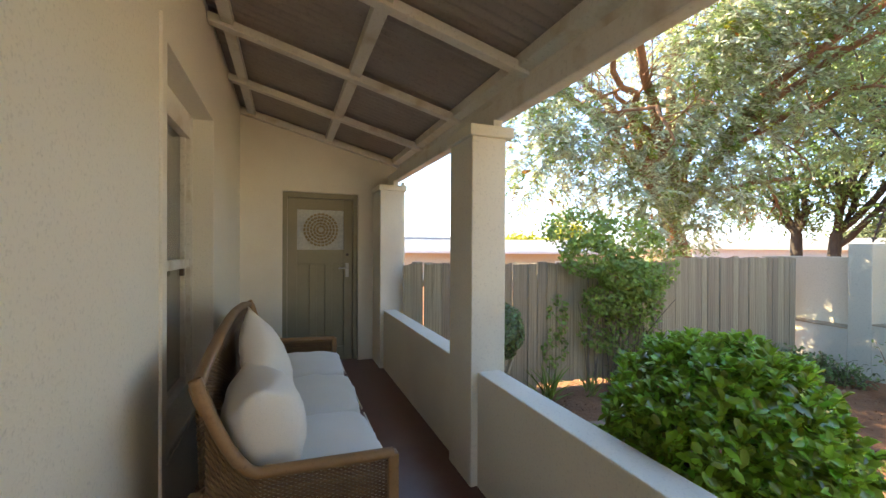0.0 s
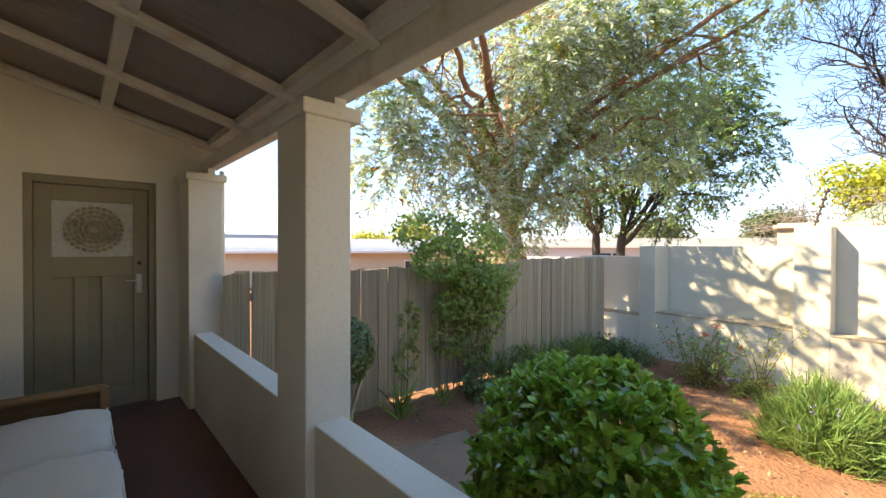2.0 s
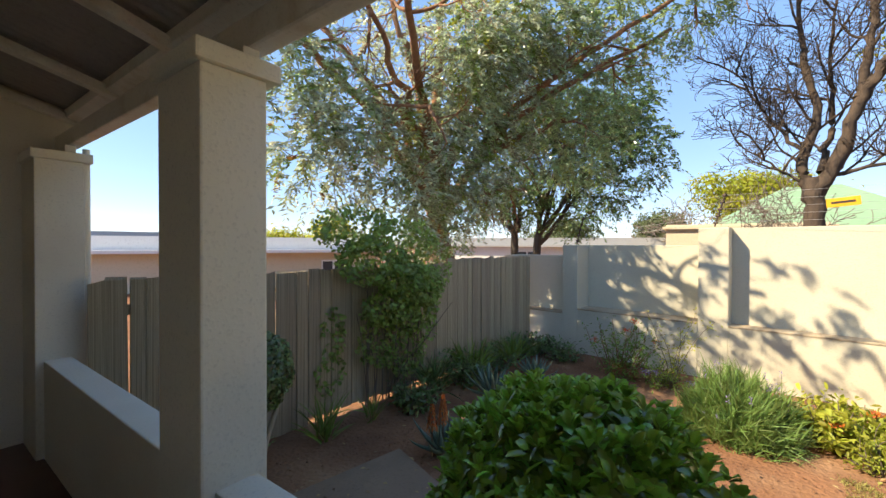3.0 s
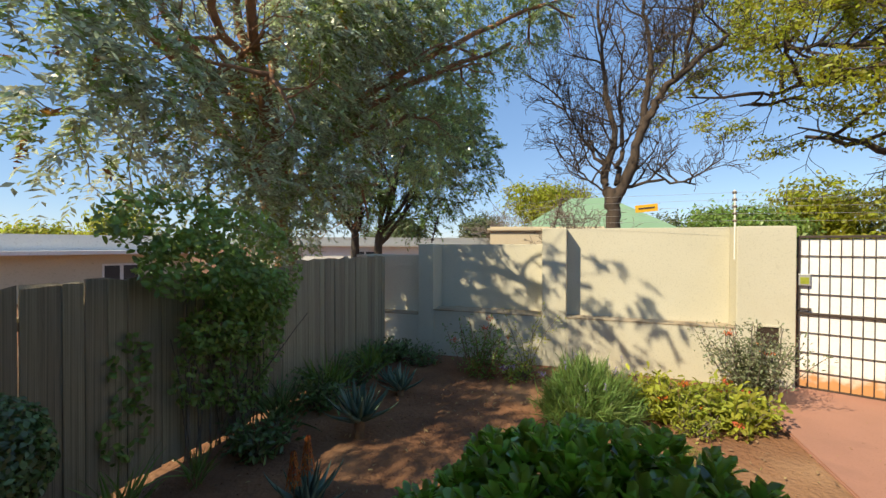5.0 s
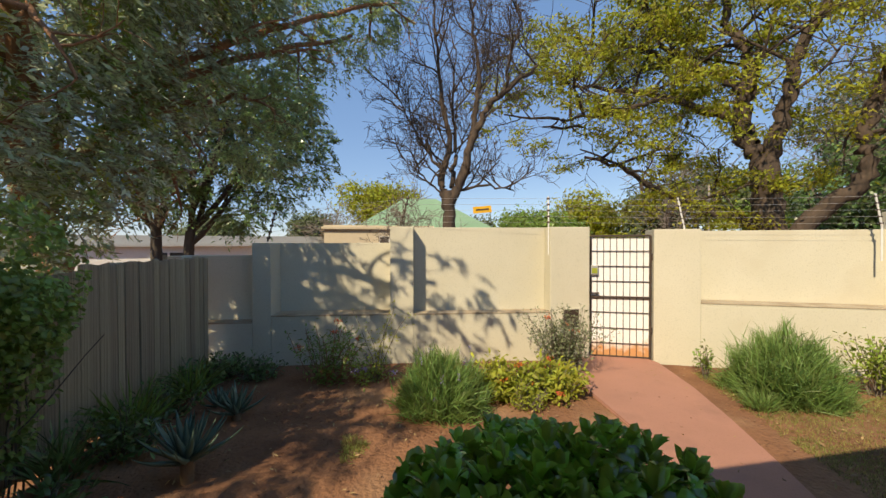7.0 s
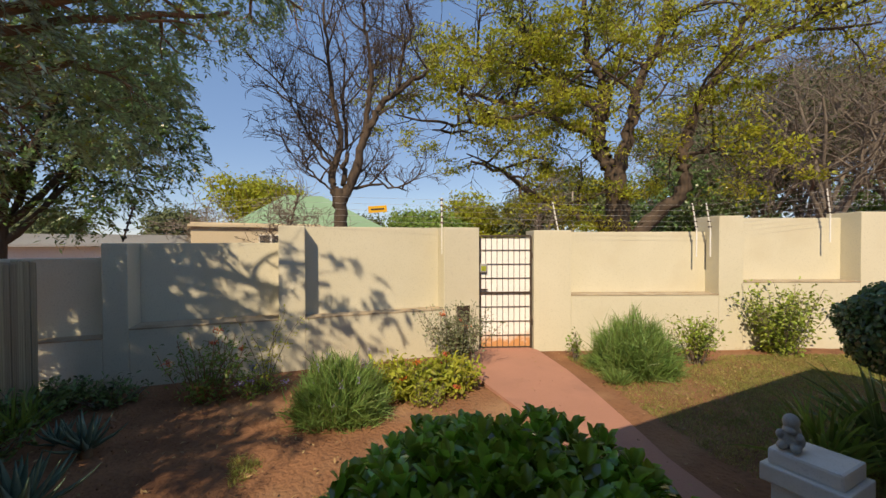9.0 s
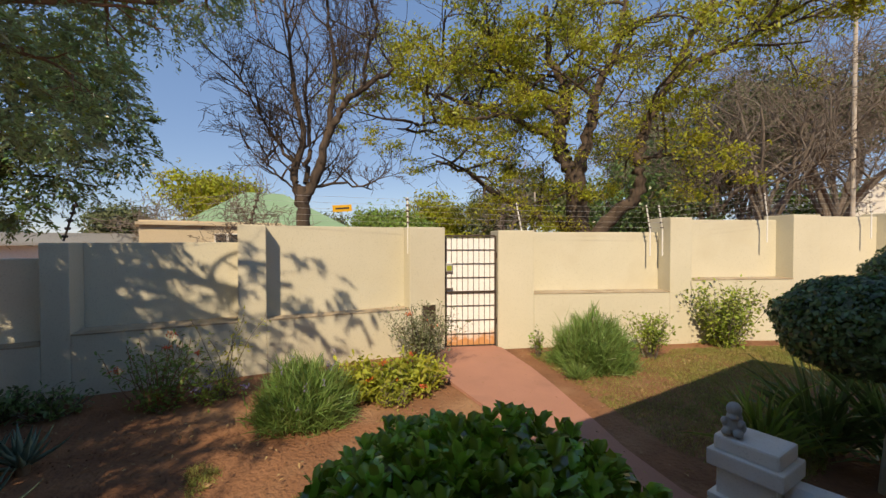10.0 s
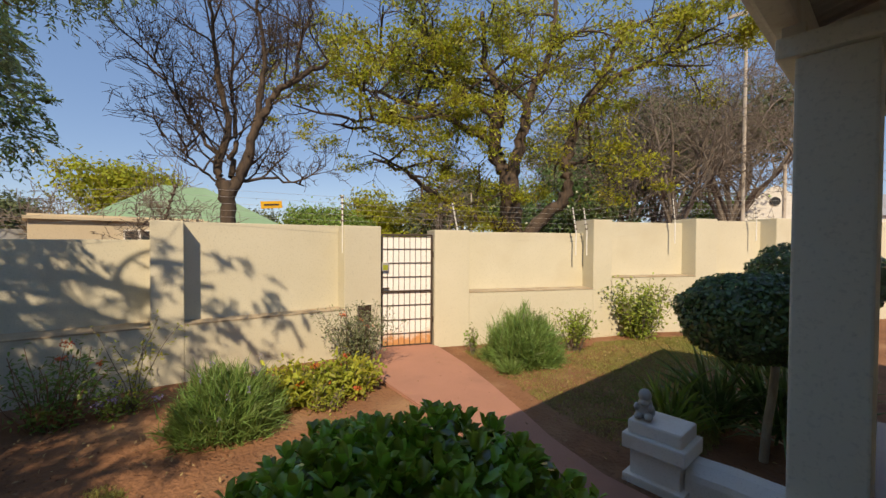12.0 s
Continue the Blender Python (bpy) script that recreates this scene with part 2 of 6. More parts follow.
def branching(rng, start, direction, length, radius, levels, kids=3, spread=0.8, wander=0.3, lift=0.2, shrink=0.68, min_r=0.006, first=0.35):
    """Tubes of a branching limb, and the ends of its twigs with their directions."""
    tubes, tips = [], []
    todo = [(np.array(start, float), np.array(direction, float), length, radius, 0)]
    while todo:
        s, d, ln, r, lev = todo.pop()
        pts, rad, de = limb(rng, s, d, ln, r, 6 if lev < 2 else 4, wander, lift)
        tubes.append(tube_np(pts, np.maximum(rad, min_r), 8 if lev == 0 else (6 if lev < 2 else 4)))
        if lev >= levels:
            tips.extend((pts[i], de) for i in range(1, len(pts)))
            continue
        nk = kids if lev < levels else kids + 1
        for k in range(nk):
            f = first + (1 - first) * (k + rng.uniform(0.3, 1.0)) / nk
            i = min(len(pts) - 1, max(1, int(round(f * (len(pts) - 1)))))
            base = pts[i] - pts[i - 1]
            base /= np.linalg.norm(base) + 1e-9
            side = rng.normal(size=3)
            side -= base * side.dot(base)
            side /= np.linalg.norm(side) + 1e-9
            nd = base * (1 - spread * 0.45) + side * spread
            todo.append((pts[i], nd, ln * shrink * rng.uniform(0.75, 1.2), max(rad[i] * 0.62, min_r), lev + 1))
    return tubes, tips


# ---- plan ----
WX = 0.16          # face of the house wall
EY = 5.744         # face of the end wall
G = -0.30          # garden ground
COLX0, COLX1 = 1.605, 1.822
PARX0, PARX1 = 1.645, 1.785
PARZ = 0.69
FLOOR = 0.04         # veranda floor


def structure(ob, label, category=""):
    return tagged(ob, label, category, kind="structure")


# ground: one sheet to the horizon, gently uneven in the garden
def ground_sheet():
    bm = bmesh.new()
    xs = [-900, -200, -60, -20, -6, 0.0] + [1.8 + 0.22 * i for i in range(32)] + [9.5, 14, 25, 60, 200, 900]
    ys = [-900, -200, -60, -25, -14, -10] + [-8 + 0.25 * i for i in range(56)] + [7, 10, 16, 30, 60, 200, 900]
    grid = []
    for x in xs:
        row = []
        for y in ys:
            inside = 1.9 < x < 8.6 and -8 < y < 5.6
            h = 0.05 * (noise.noise(Vector((x * 0.7, y * 0.7, 3))) + 0.5 * noise.noise(Vector((x * 2.2, y * 2.2, 9)))) if inside else 0
            row.append(bm.verts.new((x, y, G + h * 0.55)))
        grid.append(row)
    for i in range(len(xs) - 1):
        for j in range(len(ys) - 1):
            bm.faces.new((grid[i][j], grid[i + 1][j], grid[i + 1][j + 1], grid[i][j + 1]))
    return structure(link("ground", bm, M["soil"], smooth=True), "bare reddish brown garden soil with dry patches", "ground")


ground_sheet()

# veranda floor and house
structure(link("floor", box(WX - 0.2, 1.80, -2.2, EY + 0.1, G - 0.1, FLOOR, 0.01), M["stoep"]), "dark red polished veranda floor", "floor")


def wall_with_hole(name, label, x0, x1, y0, y1, z0, z1, hole, material, axis):
    """A wall slab with one rectangular opening; axis is the direction of its length."""
    a0, a1, h0, h1 = hole
    bm = bmesh.new()
    if axis == "y":
        add_box(bm, x0, x1, y0, a0, z0, z1)
        add_box(bm, x0, x1, a1, y1, z0, z1)
        add_box(bm, x0, x1, a0, a1, h1, z1)
        if h0 > z0:
            add_box(bm, x0, x1, a0, a1, z0, h0)
    else:
        add_box(bm, x0, a0, y0, y1, z0, z1)
        add_box(bm, a1, x1, y0, y1, z0, z1)
        add_box(bm, a0, a1, y0, y1, h1, z1)
        if h0 > z0:
            add_box(bm, a0, a1, y0, y1, z0, h0)
    bmesh.ops.remove_doubles(bm, verts=bm.verts, dist=0.0005)
    return structure(link(name, bm, material), label, "wall")


WIN = (2.86, 3.99, 0.46, 2.24)
wall_with_hole("wall_house", "smooth pale cream painted house wall", WX - 0.26, WX, -3.2, EY + 0.2, G, 3.05, WIN, M["wall_house"], "y")
DOOR = (0.587, 1.43, 0.0, 2.02)
wall_with_hole("wall_end", "cream painted end wall of the veranda", WX, 1.87, EY, EY + 0.24, G, 2.30, DOOR, M["wall_cream"], "x")
structure(link("wall_room_back", box(-3.2, -3.0, -3.2, 9.0, G, 3.05), M["wall_house"]), "plain inner room wall", "wall")
structure(link("wall_room_side", box(-3.0, WX - 0.26, 8.0, 8.2, G, 3.05), M["wall_house"]), "plain inner room wall", "wall")
structure(link("wall_room_near", box(-3.0, WX - 0.26, -3.2, -3.0, G, 3.05), M["wall_house"]), "plain inner room wall", "wall")
structure(link("room_floor", box(-3.0, WX - 0.26, -3.0, 8.0, G, 0.0), M["stoep"]), "dark inner room floor", "floor")
structure(link("room_ceiling", box(-3.2, WX - 0.02, -3.2, 9.0, 3.05, 3.12), M["wall_house"]), "plain inner room ceiling", "ceiling")
structure(link("wall_passage", box(WX, 1.9, EY + 1.6, EY + 1.7, G, 2.6), M["wall_house"]), "plain wall behind the end door", "wall")



def gable_infill():
    """The sloping top of the end wall, up to the roof sheet."""
    bm = bmesh.new()
    for y in (EY, EY + 0.24):
        for x in (WX, 1.935):
            for z in (2.30, 2.82 - (x - WX) * 0.26 + 0.098):
                bm.verts.new((x, y, z))
    bmesh.ops.convex_hull(bm, input=bm.verts[:])
    return structure(link("wall_gable", bm, M["wall_cream"]), "cream painted sloping top of the end wall", "wall")


gable_infill()

# parapet with its columns
def parapet(y0, y1):
    bm = bmesh.new()
    add_box(bm, PARX0, PARX1, y0, y1, G, PARZ, bevel=0.008)
    return structure(link("wall_parapet", bm, M["wall_cream"]), "low cream parapet wall with a painted top", "wall")


parapet(3.275, 5.33)
parapet(0.95, 2.95)
parapet(-0.3, 0.62)


def column(y0, y1, x1=COLX1):
    ob = empty("column", Matrix.Translation((0, 0, 0)))
    part("shaft", box(COLX0, x1, y0, y1, G, 2.03, 0.008), M["wall_cream"], ob)
    bm = box(COLX0 - 0.02, x1 + 0.045, y0 - 0.02, min(y1 + 0.02, EY - 0.003), 2.03, 2.095, 0.01)
    part("capital", bm, M["wall_cream"], ob, "square moulded cap with flaking paint")
    part("packer", box(1.765, 1.825, y0 + 0.05, y1 - 0.05, 2.094, 2.152, 0.003), M["timber_white"], ob)
    return tagged(ob, "square cream plastered veranda column with a plain cap", "column", "veranda columns")


column(2.95, 3.275)
column(0.62, 0.95, 1.785)
column(5.33, EY - 0.003, 1.86)


# roof of the veranda
def roof_z(x):
    return 2.82 - (x - WX) * 0.26


def sloped_box(x0, x1, y0, y1, lo, hi):
    bm = bmesh.new()
    vs = []
    for x in (x0, x1):
        for y in (y0, y1):
            for dz in (lo, hi):
                vs.append(bm.verts.new((x, y, roof_z(x) + dz)))
    bmesh.ops.convex_hull(bm, input=vs)
    bmesh.ops.bevel(bm, geom=bm.edges[:], offset=0.004, segments=1, affect="EDGES")
    return bm


def veranda_roof():
    n = int((EY + 2.5) / 0.0127)
    ys = np.linspace(-2.4, EY, n)
    xs = [WX - 0.03, 0.9, 1.62, 1.94]
    rows = []
    for x in xs:
        rows.append(np.stack([np.full(n, x), ys, roof_z(x) + 0.100 + 0.009 * np.sin(ys * 2 * np.pi / 0.076)], -1))
    V = np.concatenate(rows)
    idx = np.arange(len(xs) * n).reshape(len(xs), n)
    F = np.stack([idx[:-1, :-1], idx[1:, :-1], idx[1:, 1:], idx[:-1, 1:]], -1).reshape(-1, 4)
    structure(mesh_np("ceiling", V, F, M["roof_in"], smooth=True), "grey brown corrugated iron roof seen from below", "roof")
    up = mesh_np("roof", V + np.array([0, 0, 0.004]), F, M["roof_out"], smooth=True)
    structure(up, "corrugated iron veranda roof", "roof")


veranda_roof()
structure(link("roof_house", box(-3.4, WX + 0.045, -3.4, 9.2, 3.13, 3.2), M["roof_out"]), "plain house roof", "roof")
for ry in (5.705, 4.78, 3.82, 2.87, 1.92, 0.97, 0.02, -0.93, -1.88):
    tagged(link("rafter", sloped_box(WX + 0.002, 1.905, ry - 0.034, ry + 0.034, 0.0, 0.058), M["timber_white"]),
           "white painted timber rafter under the iron roof", "rafter", "veranda rafters")
for px in (WX + 0.115, 1.08, 1.868):
    tagged(link("batten", sloped_box(px - 0.036, px + 0.036, -2.2, EY - 0.002, 0.024, 0.092), M["timber_white"]),
           "white painted timber batten across the rafters", "batten", "veranda battens")
tagged(link("fascia", box(1.912, 1.936, -2.2, EY - 0.002, 2.29, 2.452, 0.003), M["timber_white"]), "long cream painted fascia board under the roof edge", "board")
tagged(link("beam", box(1.78, 1.86, -2.2, EY - 0.002, 2.15, 2.262, 0.012), M["timber_white"]), "long white painted timber beam on the columns", "beam")


# garden walls in their own turned frames
def frame_at(x, y, dx, dy):
    """Local x runs along the wall, local y away from the house, z up."""
    d = Vector((dx, dy, 0)).normalized()
    return Matrix(((d.x, -d.y, 0, x), (d.y, d.x, 0, y), (0, 0, 1, 0), (0, 0, 0, 1)))


GL = Vector((7.06, -0.95))
LEFT = frame_at(GL.x, GL.y, 0.124, 0.992)     # x from the gate towards the fence; y towards the house is positive
RD = Vector((-0.45, -0.89)).normalized()
GR = Vector((6.69, -1.76))
RIGHT = frame_at(GR.x, GR.y, RD.x, RD.y)


def wall_stretch(name, m, sign, base, panels, label):
    """A thick wall to the ledge, piers on it and set-back panels between them. panels: (from, to, top, ledge, pier?, set-back)"""
    ob = empty(name)
    for a, b, top, ledge, pier, back in panels:
        if pier:
            part("pier", box(a, b, *sorted((0.0, sign * 0.61)), base, top, 0.012, m), M["garden_wall"], ob)
        else:
            part("wall_base", box(a, b, *sorted((sign * 0.0015, sign * 0.60)), base, ledge, 0.012, m), M["garden_wall"], ob)
            part("ledge", box(a + 0.002, b - 0.002, *sorted((sign * -0.006, sign * (back - 0.002))), ledge - 0.016, ledge + 0.004, 0.003, m), M["ledge_dirt"], ob, "grimy ledge edge")
            part("panel", box(a, b, *sorted((sign * back, sign * 0.59)), ledge - 0.02, top, 0.008, m), M["garden_wall"], ob)
    return structure(ob, label, "wall")


wall_stretch("wall_garden_left", LEFT, -1, G - 0.2, [
    (0.0, 0.61, 1.705, 0.43, True, 0), (0.61, 2.66, 1.705, 0.43, False, 0.26), (2.66, 3.0, 1.705, 0.43, True, 0),
    (3.0, 4.69, 1.47, 0.43, False, 0.42), (4.69, 4.95, 1.47, 0.43, True, 0), (4.95, 5.9, 1.285, 0.34, False, 0.25), (5.9, 6.1, 1.285, 0.34, True, 0)],
    "cream plastered garden wall with piers and recessed panels")
wall_stretch("wall_garden_right", RIGHT, 1, G - 0.2, [
    (0.0, 0.61, 1.66, 0.6, True, 0), (0.61, 3.03, 1.64, 0.61, False, 0.34), (3.03, 3.43, 1.89, 0.62, True, 0),
    (3.43, 5.37, 1.87, 0.81, False, 0.34), (5.37, 5.9, 1.95, 0.82, True, 0), (5.9, 7.48, 1.94, 0.82, False, 0.34), (7.48, 8.1, 2.0, 0.9, True, 0), (8.1, 14, 2.0, 0.9, False, 0.34)],
    "sunlit cream plastered garden wall stepping up the slope")


# ---- fence ----
FP, FD = Vector((3.06, 5.06, 0)), Vector((0.992, -0.124, 0))


def fence():
    ob = empty("fence")
    rng = random.Random(4)
    m0 = Matrix(((FD.x, -FD.y, 0, FP.x), (FD.y, FD.x, 0, FP.y), (0, 0, 1, 0), (0, 0, 0, 1)))
    s = -1.22
    i = 0
    shapes = []
    for k in range(6):
        bm = bmesh.new()
        w, h = 1.0, 1.0
        add_box(bm, -0.5, 0.5, -0.011, 0.011, 0.0, 1.0)
        for v in bm.verts:
            if v.co.z > 0.5:
                v.co.z += rng.uniform(-0.012, 0.012)
            v.co.x += rng.uniform(-0.03, 0.03)
        me = bpy.data.meshes.new("plank")
        bm.to_mesh(me)
        bm.free()
        me.materials.append(M["fence"])
        shapes.append(me)
    while s < 4.42:
        w = rng.uniform(0.085, 0.125)
        gap = rng.choice((0.001, 0.002, 0.002, 0.003, 0.004, 0.006))
        p = new("plank", shapes[i % 6])
        p.parent = ob
        top = (1.215 if s < 2.4 else 1.275) + rng.uniform(-0.012, 0.012)
        lo = G + rng.uniform(0.035, 0.075) if 0.3 < s < 2.6 else G - 0.03
        p.matrix_world = m0 @ Matrix.Translation((s + w / 2, rng.uniform(-0.010, 0.010), lo)) @ Matrix.Rotation(rng.uniform(-0.006, 0.006), 4, "Y") @ Matrix.Diagonal((w, 1, top - lo, 1))
        s += w + gap
        i += 1
    for z in (0.02, 0.95):
        part("rail", box(-1.2, 4.4, 0.014, 0.055, z, z + 0.075, 0.004, m0), M["fence"], ob)
    for k in range(5):
        part("post", box(-1.1 + k * 1.3, -1.0 + k * 1.3, 0.056, 0.15, G - 0.1, 1.18, 0.006, m0), M["fence"], ob)
    return tagged(ob, "weathered grey brown vertical timber plank fence", "fence")


fence()


# ---- gate ----
def rusty_sheet():
    """White painted sheet, rusted orange along its lower edge."""
    m = mat("rusty_white_sheet", (0.82, 0.81, 0.80), 0.5, (0.77, 0.76, 0.75), 3, 50, 0.05)
    N, L = m.node_tree.nodes, m.node_tree.links
    b = N["Principled BSDF"]
    old = b.inputs["Base Color"].links[0].from_socket
    tc, sep = N.new("ShaderNodeTexCoord"), N.new("ShaderNodeSeparateXYZ")
    L.new(tc.outputs["Object"], sep.inputs[0])
    nz, ad, mr, mx = N.new("ShaderNodeTexNoise"), N.new("ShaderNodeMath"), N.new("ShaderNodeMapRange"), N.new("ShaderNodeMix")
    nz.inputs["Scale"].default_value = 9.0
    L.new(tc.outputs["Object"], nz.inputs["Vector"])
    ad.operation = "MULTIPLY_ADD"
    ad.inputs[1].default_value = 0.35
    L.new(nz.outputs[0], ad.inputs[0])
    L.new(sep.outputs[2], ad.inputs[2])
    mr.inputs[1].default_value, mr.inputs[2].default_value = G + 0.18 + 0.30, G + 0.18 + 0.12
    L.new(ad.outputs[0], mr.inputs[0])
    mx.data_type = "RGBA"
    mx.inputs[7].default_value = (0.55, 0.27, 0.12, 1)
    L.new(mr.outputs[0], mx.inputs[0])
    L.new(old, mx.inputs[6])
    L.new(mx.outputs[2], b.inputs["Base Color"])
    return m


M["sheet_gate"] = rusty_sheet()


def gate():
    d = (GR - GL).normalized()
    L = (GR - GL).length
    m0 = Matrix(((d.x, -d.y, 0, GL.x), (d.y, d.x, 0, GL.y), (0, 0, 1, G), (0, 0, 0, 1))) @ Matrix.Translation((0, 0.10, 0))
    ob = empty("gate")
    x0, x1, z0, z1 = 0.025, L - 0.025, 0.035, 1.87
    r = 0.015
    bm = bmesh.new()
    for a, b in (((x0, z0), (x0, z1)), ((x1, z0), (x1, z1))):
        add_box(bm, a[0] - r, a[0] + r, -r, r, a[1], b[1], bevel=0.003)
    for z in (z0, z1, 0.94):
        add_box(bm, x0, x1, -r, r, z - r, z + r, bevel=0.003)
    bmesh.ops.transform(bm, matrix=m0, verts=bm.verts)
    part("gate_frame", bm, M["iron"], ob)
    for k in range(1, 9):
        bm = bmesh.new()
        x = x0 + (x1 - x0) * k / 9
        add_rod(bm, m0 @ Vector((x, 0, z0)), m0 @ Vector((x, 0, z1)), 0.0048)
        part("upright_bar", bm, M["iron"], ob)
    for z in (0.24, 0.47, 0.71, 1.18, 1.41, 1.64):
        bm = bmesh.new()
        add_rod(bm, m0 @ Vector((x0, 0, z)), m0 @ Vector((x1, 0, z)), 0.006)
        part("cross_bar", bm, M["iron"], ob)
    part("backing_sheet", box(x0, x1, 0.016, 0.022, 0.05, z1 - 0.03, 0.0, m0), M["sheet_gate"], ob, "flat white sheet behind the bars, rusty along its foot")
    lb = part("lock_box", box(x0, x0 + 0.11, -0.035, 0.028, 1.28, 1.42, 0.006, m0), M["steel"], ob, "grey metal lock box")
    part("sticker", box(x0 + 0.015, x0 + 0.095, -0.0385, -0.0355, 1.30, 1.38, 0.0, m0), M["leaf_lime"], lb, "green sticker")
    part("bolt", box(x0 - 0.03, x0 + 0.12, -0.03, -0.02, 0.98, 1.01, 0.003, m0), M["iron"], ob)
    for z in (0.4, 1.5):
        bm = bmesh.new()
        add_rod(bm, m0 @ Vector((x1 + 0.025, -0.01, z)), m0 @ Vector((x1 + 0.025, -0.01, z + 0.1)), 0.012)
        part("hinge", bm, M["iron"], ob)
    return tagged(ob, "black iron grid pedestrian gate backed with white sheet, closed", "gate")


gate()

# a square letterbox hole beside the gate: a flat plate, its inner shade painted dark
M["hole_shade"] = mat("brick_inside_painted_shade", (0.05, 0.032, 0.022), 0.95, (0.03, 0.02, 0.015), 8, 40, 0.4)
bm = box(0.17, 0.40, 0.0, 0.004, 0.19, 0.46, 0.0, LEFT)
tagged(link("letterbox_recess", bm, M["hole_shade"]), "flat square plate painted dark for the shaded letterbox recess in the garden wall", "letterbox")
bm = bmesh.new()
for a, b, c, d in ((0.15, 0.42, 0.46, 0.485), (0.15, 0.17, 0.19, 0.46), (0.40, 0.42, 0.19, 0.46)):
    add_box(bm, a, b, 0.001, 0.018, c, d, LEFT, 0.004)
tagged(link("letterbox_surround", bm, M["garden_wall"]), "cream plaster surround of the letterbox recess", "letterbox")


# ---- path and paved strip ----
def flat_poly(name, pts, z0, z1, material):
    bm = bmesh.new()
    f = bm.faces.new([bm.verts.new((x, y, z0)) for x, y in pts])
    r = bmesh.ops.extrude_face_region(bm, geom=[f])
    up = [v for v in r["geom"] if isinstance(v, bmesh.types.BMVert)]
    bmesh.ops.translate(bm, vec=(0, 0, z1 - z0), verts=up)
    bmesh.ops.recalc_face_normals(bm, faces=bm.faces[:])
    es = [e for e in bm.edges if all(abs(v.co.z - z1) < 1e-5 for v in e.verts)]
    bmesh.ops.bevel(bm, geom=es, offset=0.012, segments=2, affect="EDGES")
    return link(name, bm, material)


structure(flat_poly("path", [(6.95, -0.70), (6.20, -0.22), (5.0, -0.06), (4.0, 0.08), (3.0, 0.55), (2.3, 0.80), (1.80, 0.86),
                             (1.80, -0.40), (2.45, -0.30), (3.0, -0.34), (3.6, -0.54), (4.0, -0.74), (4.82, -1.12), (5.6, -1.45), (6.6, -1.78), (6.82, -1.75), (7.4, -1.9), (7.6, -1.1)],
                    G - 0.05, G + 0.032, M["path"]), "worn red painted concrete path to the gate", "path")
M["dusty"] = mat("dusty_paving", (0.27, 0.19, 0.13), 0.95, (0.22, 0.15, 0.105), 2.2, 45, 0.3, stain=(0.18, 0.12, 0.08), stain_scale=2.0)
structure(flat_poly("pavement", [(1.79, 1.0), (2.9, 1.0), (3.2, 2.0), (3.35, 3.2), (3.62, 3.95), (2.6, 4.15), (1.79, 4.3)], G - 0.05, G + 0.025, M["dusty"]), "dusty brown paved strip beside the veranda", "pavement")


# ---- gate pedestal, low wall and statue beside the steps ----
def pedestal():
    ob = empty("pedestal")
    x0, x1, y0, y1 = 2.53, 2.87, -0.74, -0.46
    bm = box(x0 - 0.04, x1 + 0.04, y0 - 0.04, y1 + 0.04, G - 0.05, G + 0.06, 0.01)
    part("plinth", bm, M["white"], ob)
    part("shaft", box(x0, x1, y0, y1, G + 0.05, -0.05, 0.01), M["white"], ob)
    part("lower_cap", box(x0 - 0.045, x1 + 0.045, y0 - 0.045, y1 + 0.045, -0.05, 0.06, 0.012), M["white"], ob)
    part("upper_cap", box(x0 - 0.015, x1 + 0.015, y0 - 0.015, y1 + 0.015, 0.059, 0.16, 0.018), M["white"], ob, "upper cap slab with grime on top")
    return tagged(ob, "white plastered gate pedestal with a stepped cap", "pedestal")


pedestal()


def step_wall():
    bm = bmesh.new()
    n = 14
    rings = []
    for i in range(n + 1):
        u = i / n
        x = 2.52 - u * 0.70
        top = -0.05 + 0.03 * u
        yc = -0.62 + 0.10 * max(0, u - 0.35)
        prof = [(-0.10, G - 0.05), (-0.10, top - 0.03), (-0.07, top), (0.03, top - 0.005), (0.09, top - 0.07), (0.10, top - 0.11), (0.10, G - 0.05)]
        rings.append([bm.verts.new((x, yc + a, b)) for a, b in prof])
    for a, b in zip(rings, rings[1:]):
        for k in range(len(a) - 1):
            bm.faces.new((a[k], a[k + 1], b[k + 1], b[k]))
    bm.faces.new(rings[0])
    bm.faces.new(rings[-1][::-1])
    bmesh.ops.recalc_face_normals(bm, faces=bm.faces[:])
    return tagged(link("step_wall", bm, M["white"]), "low white plastered wall beside the steps", "wall")


step_wall()
for i, (xa, za) in enumerate(((2.10, -0.15), (2.40, -0.225))):
    structure(link("step", box(1.80, xa, -0.50, 0.58, G - 0.05, za, 0.01), M["stoep"]), "red painted veranda step", "step")


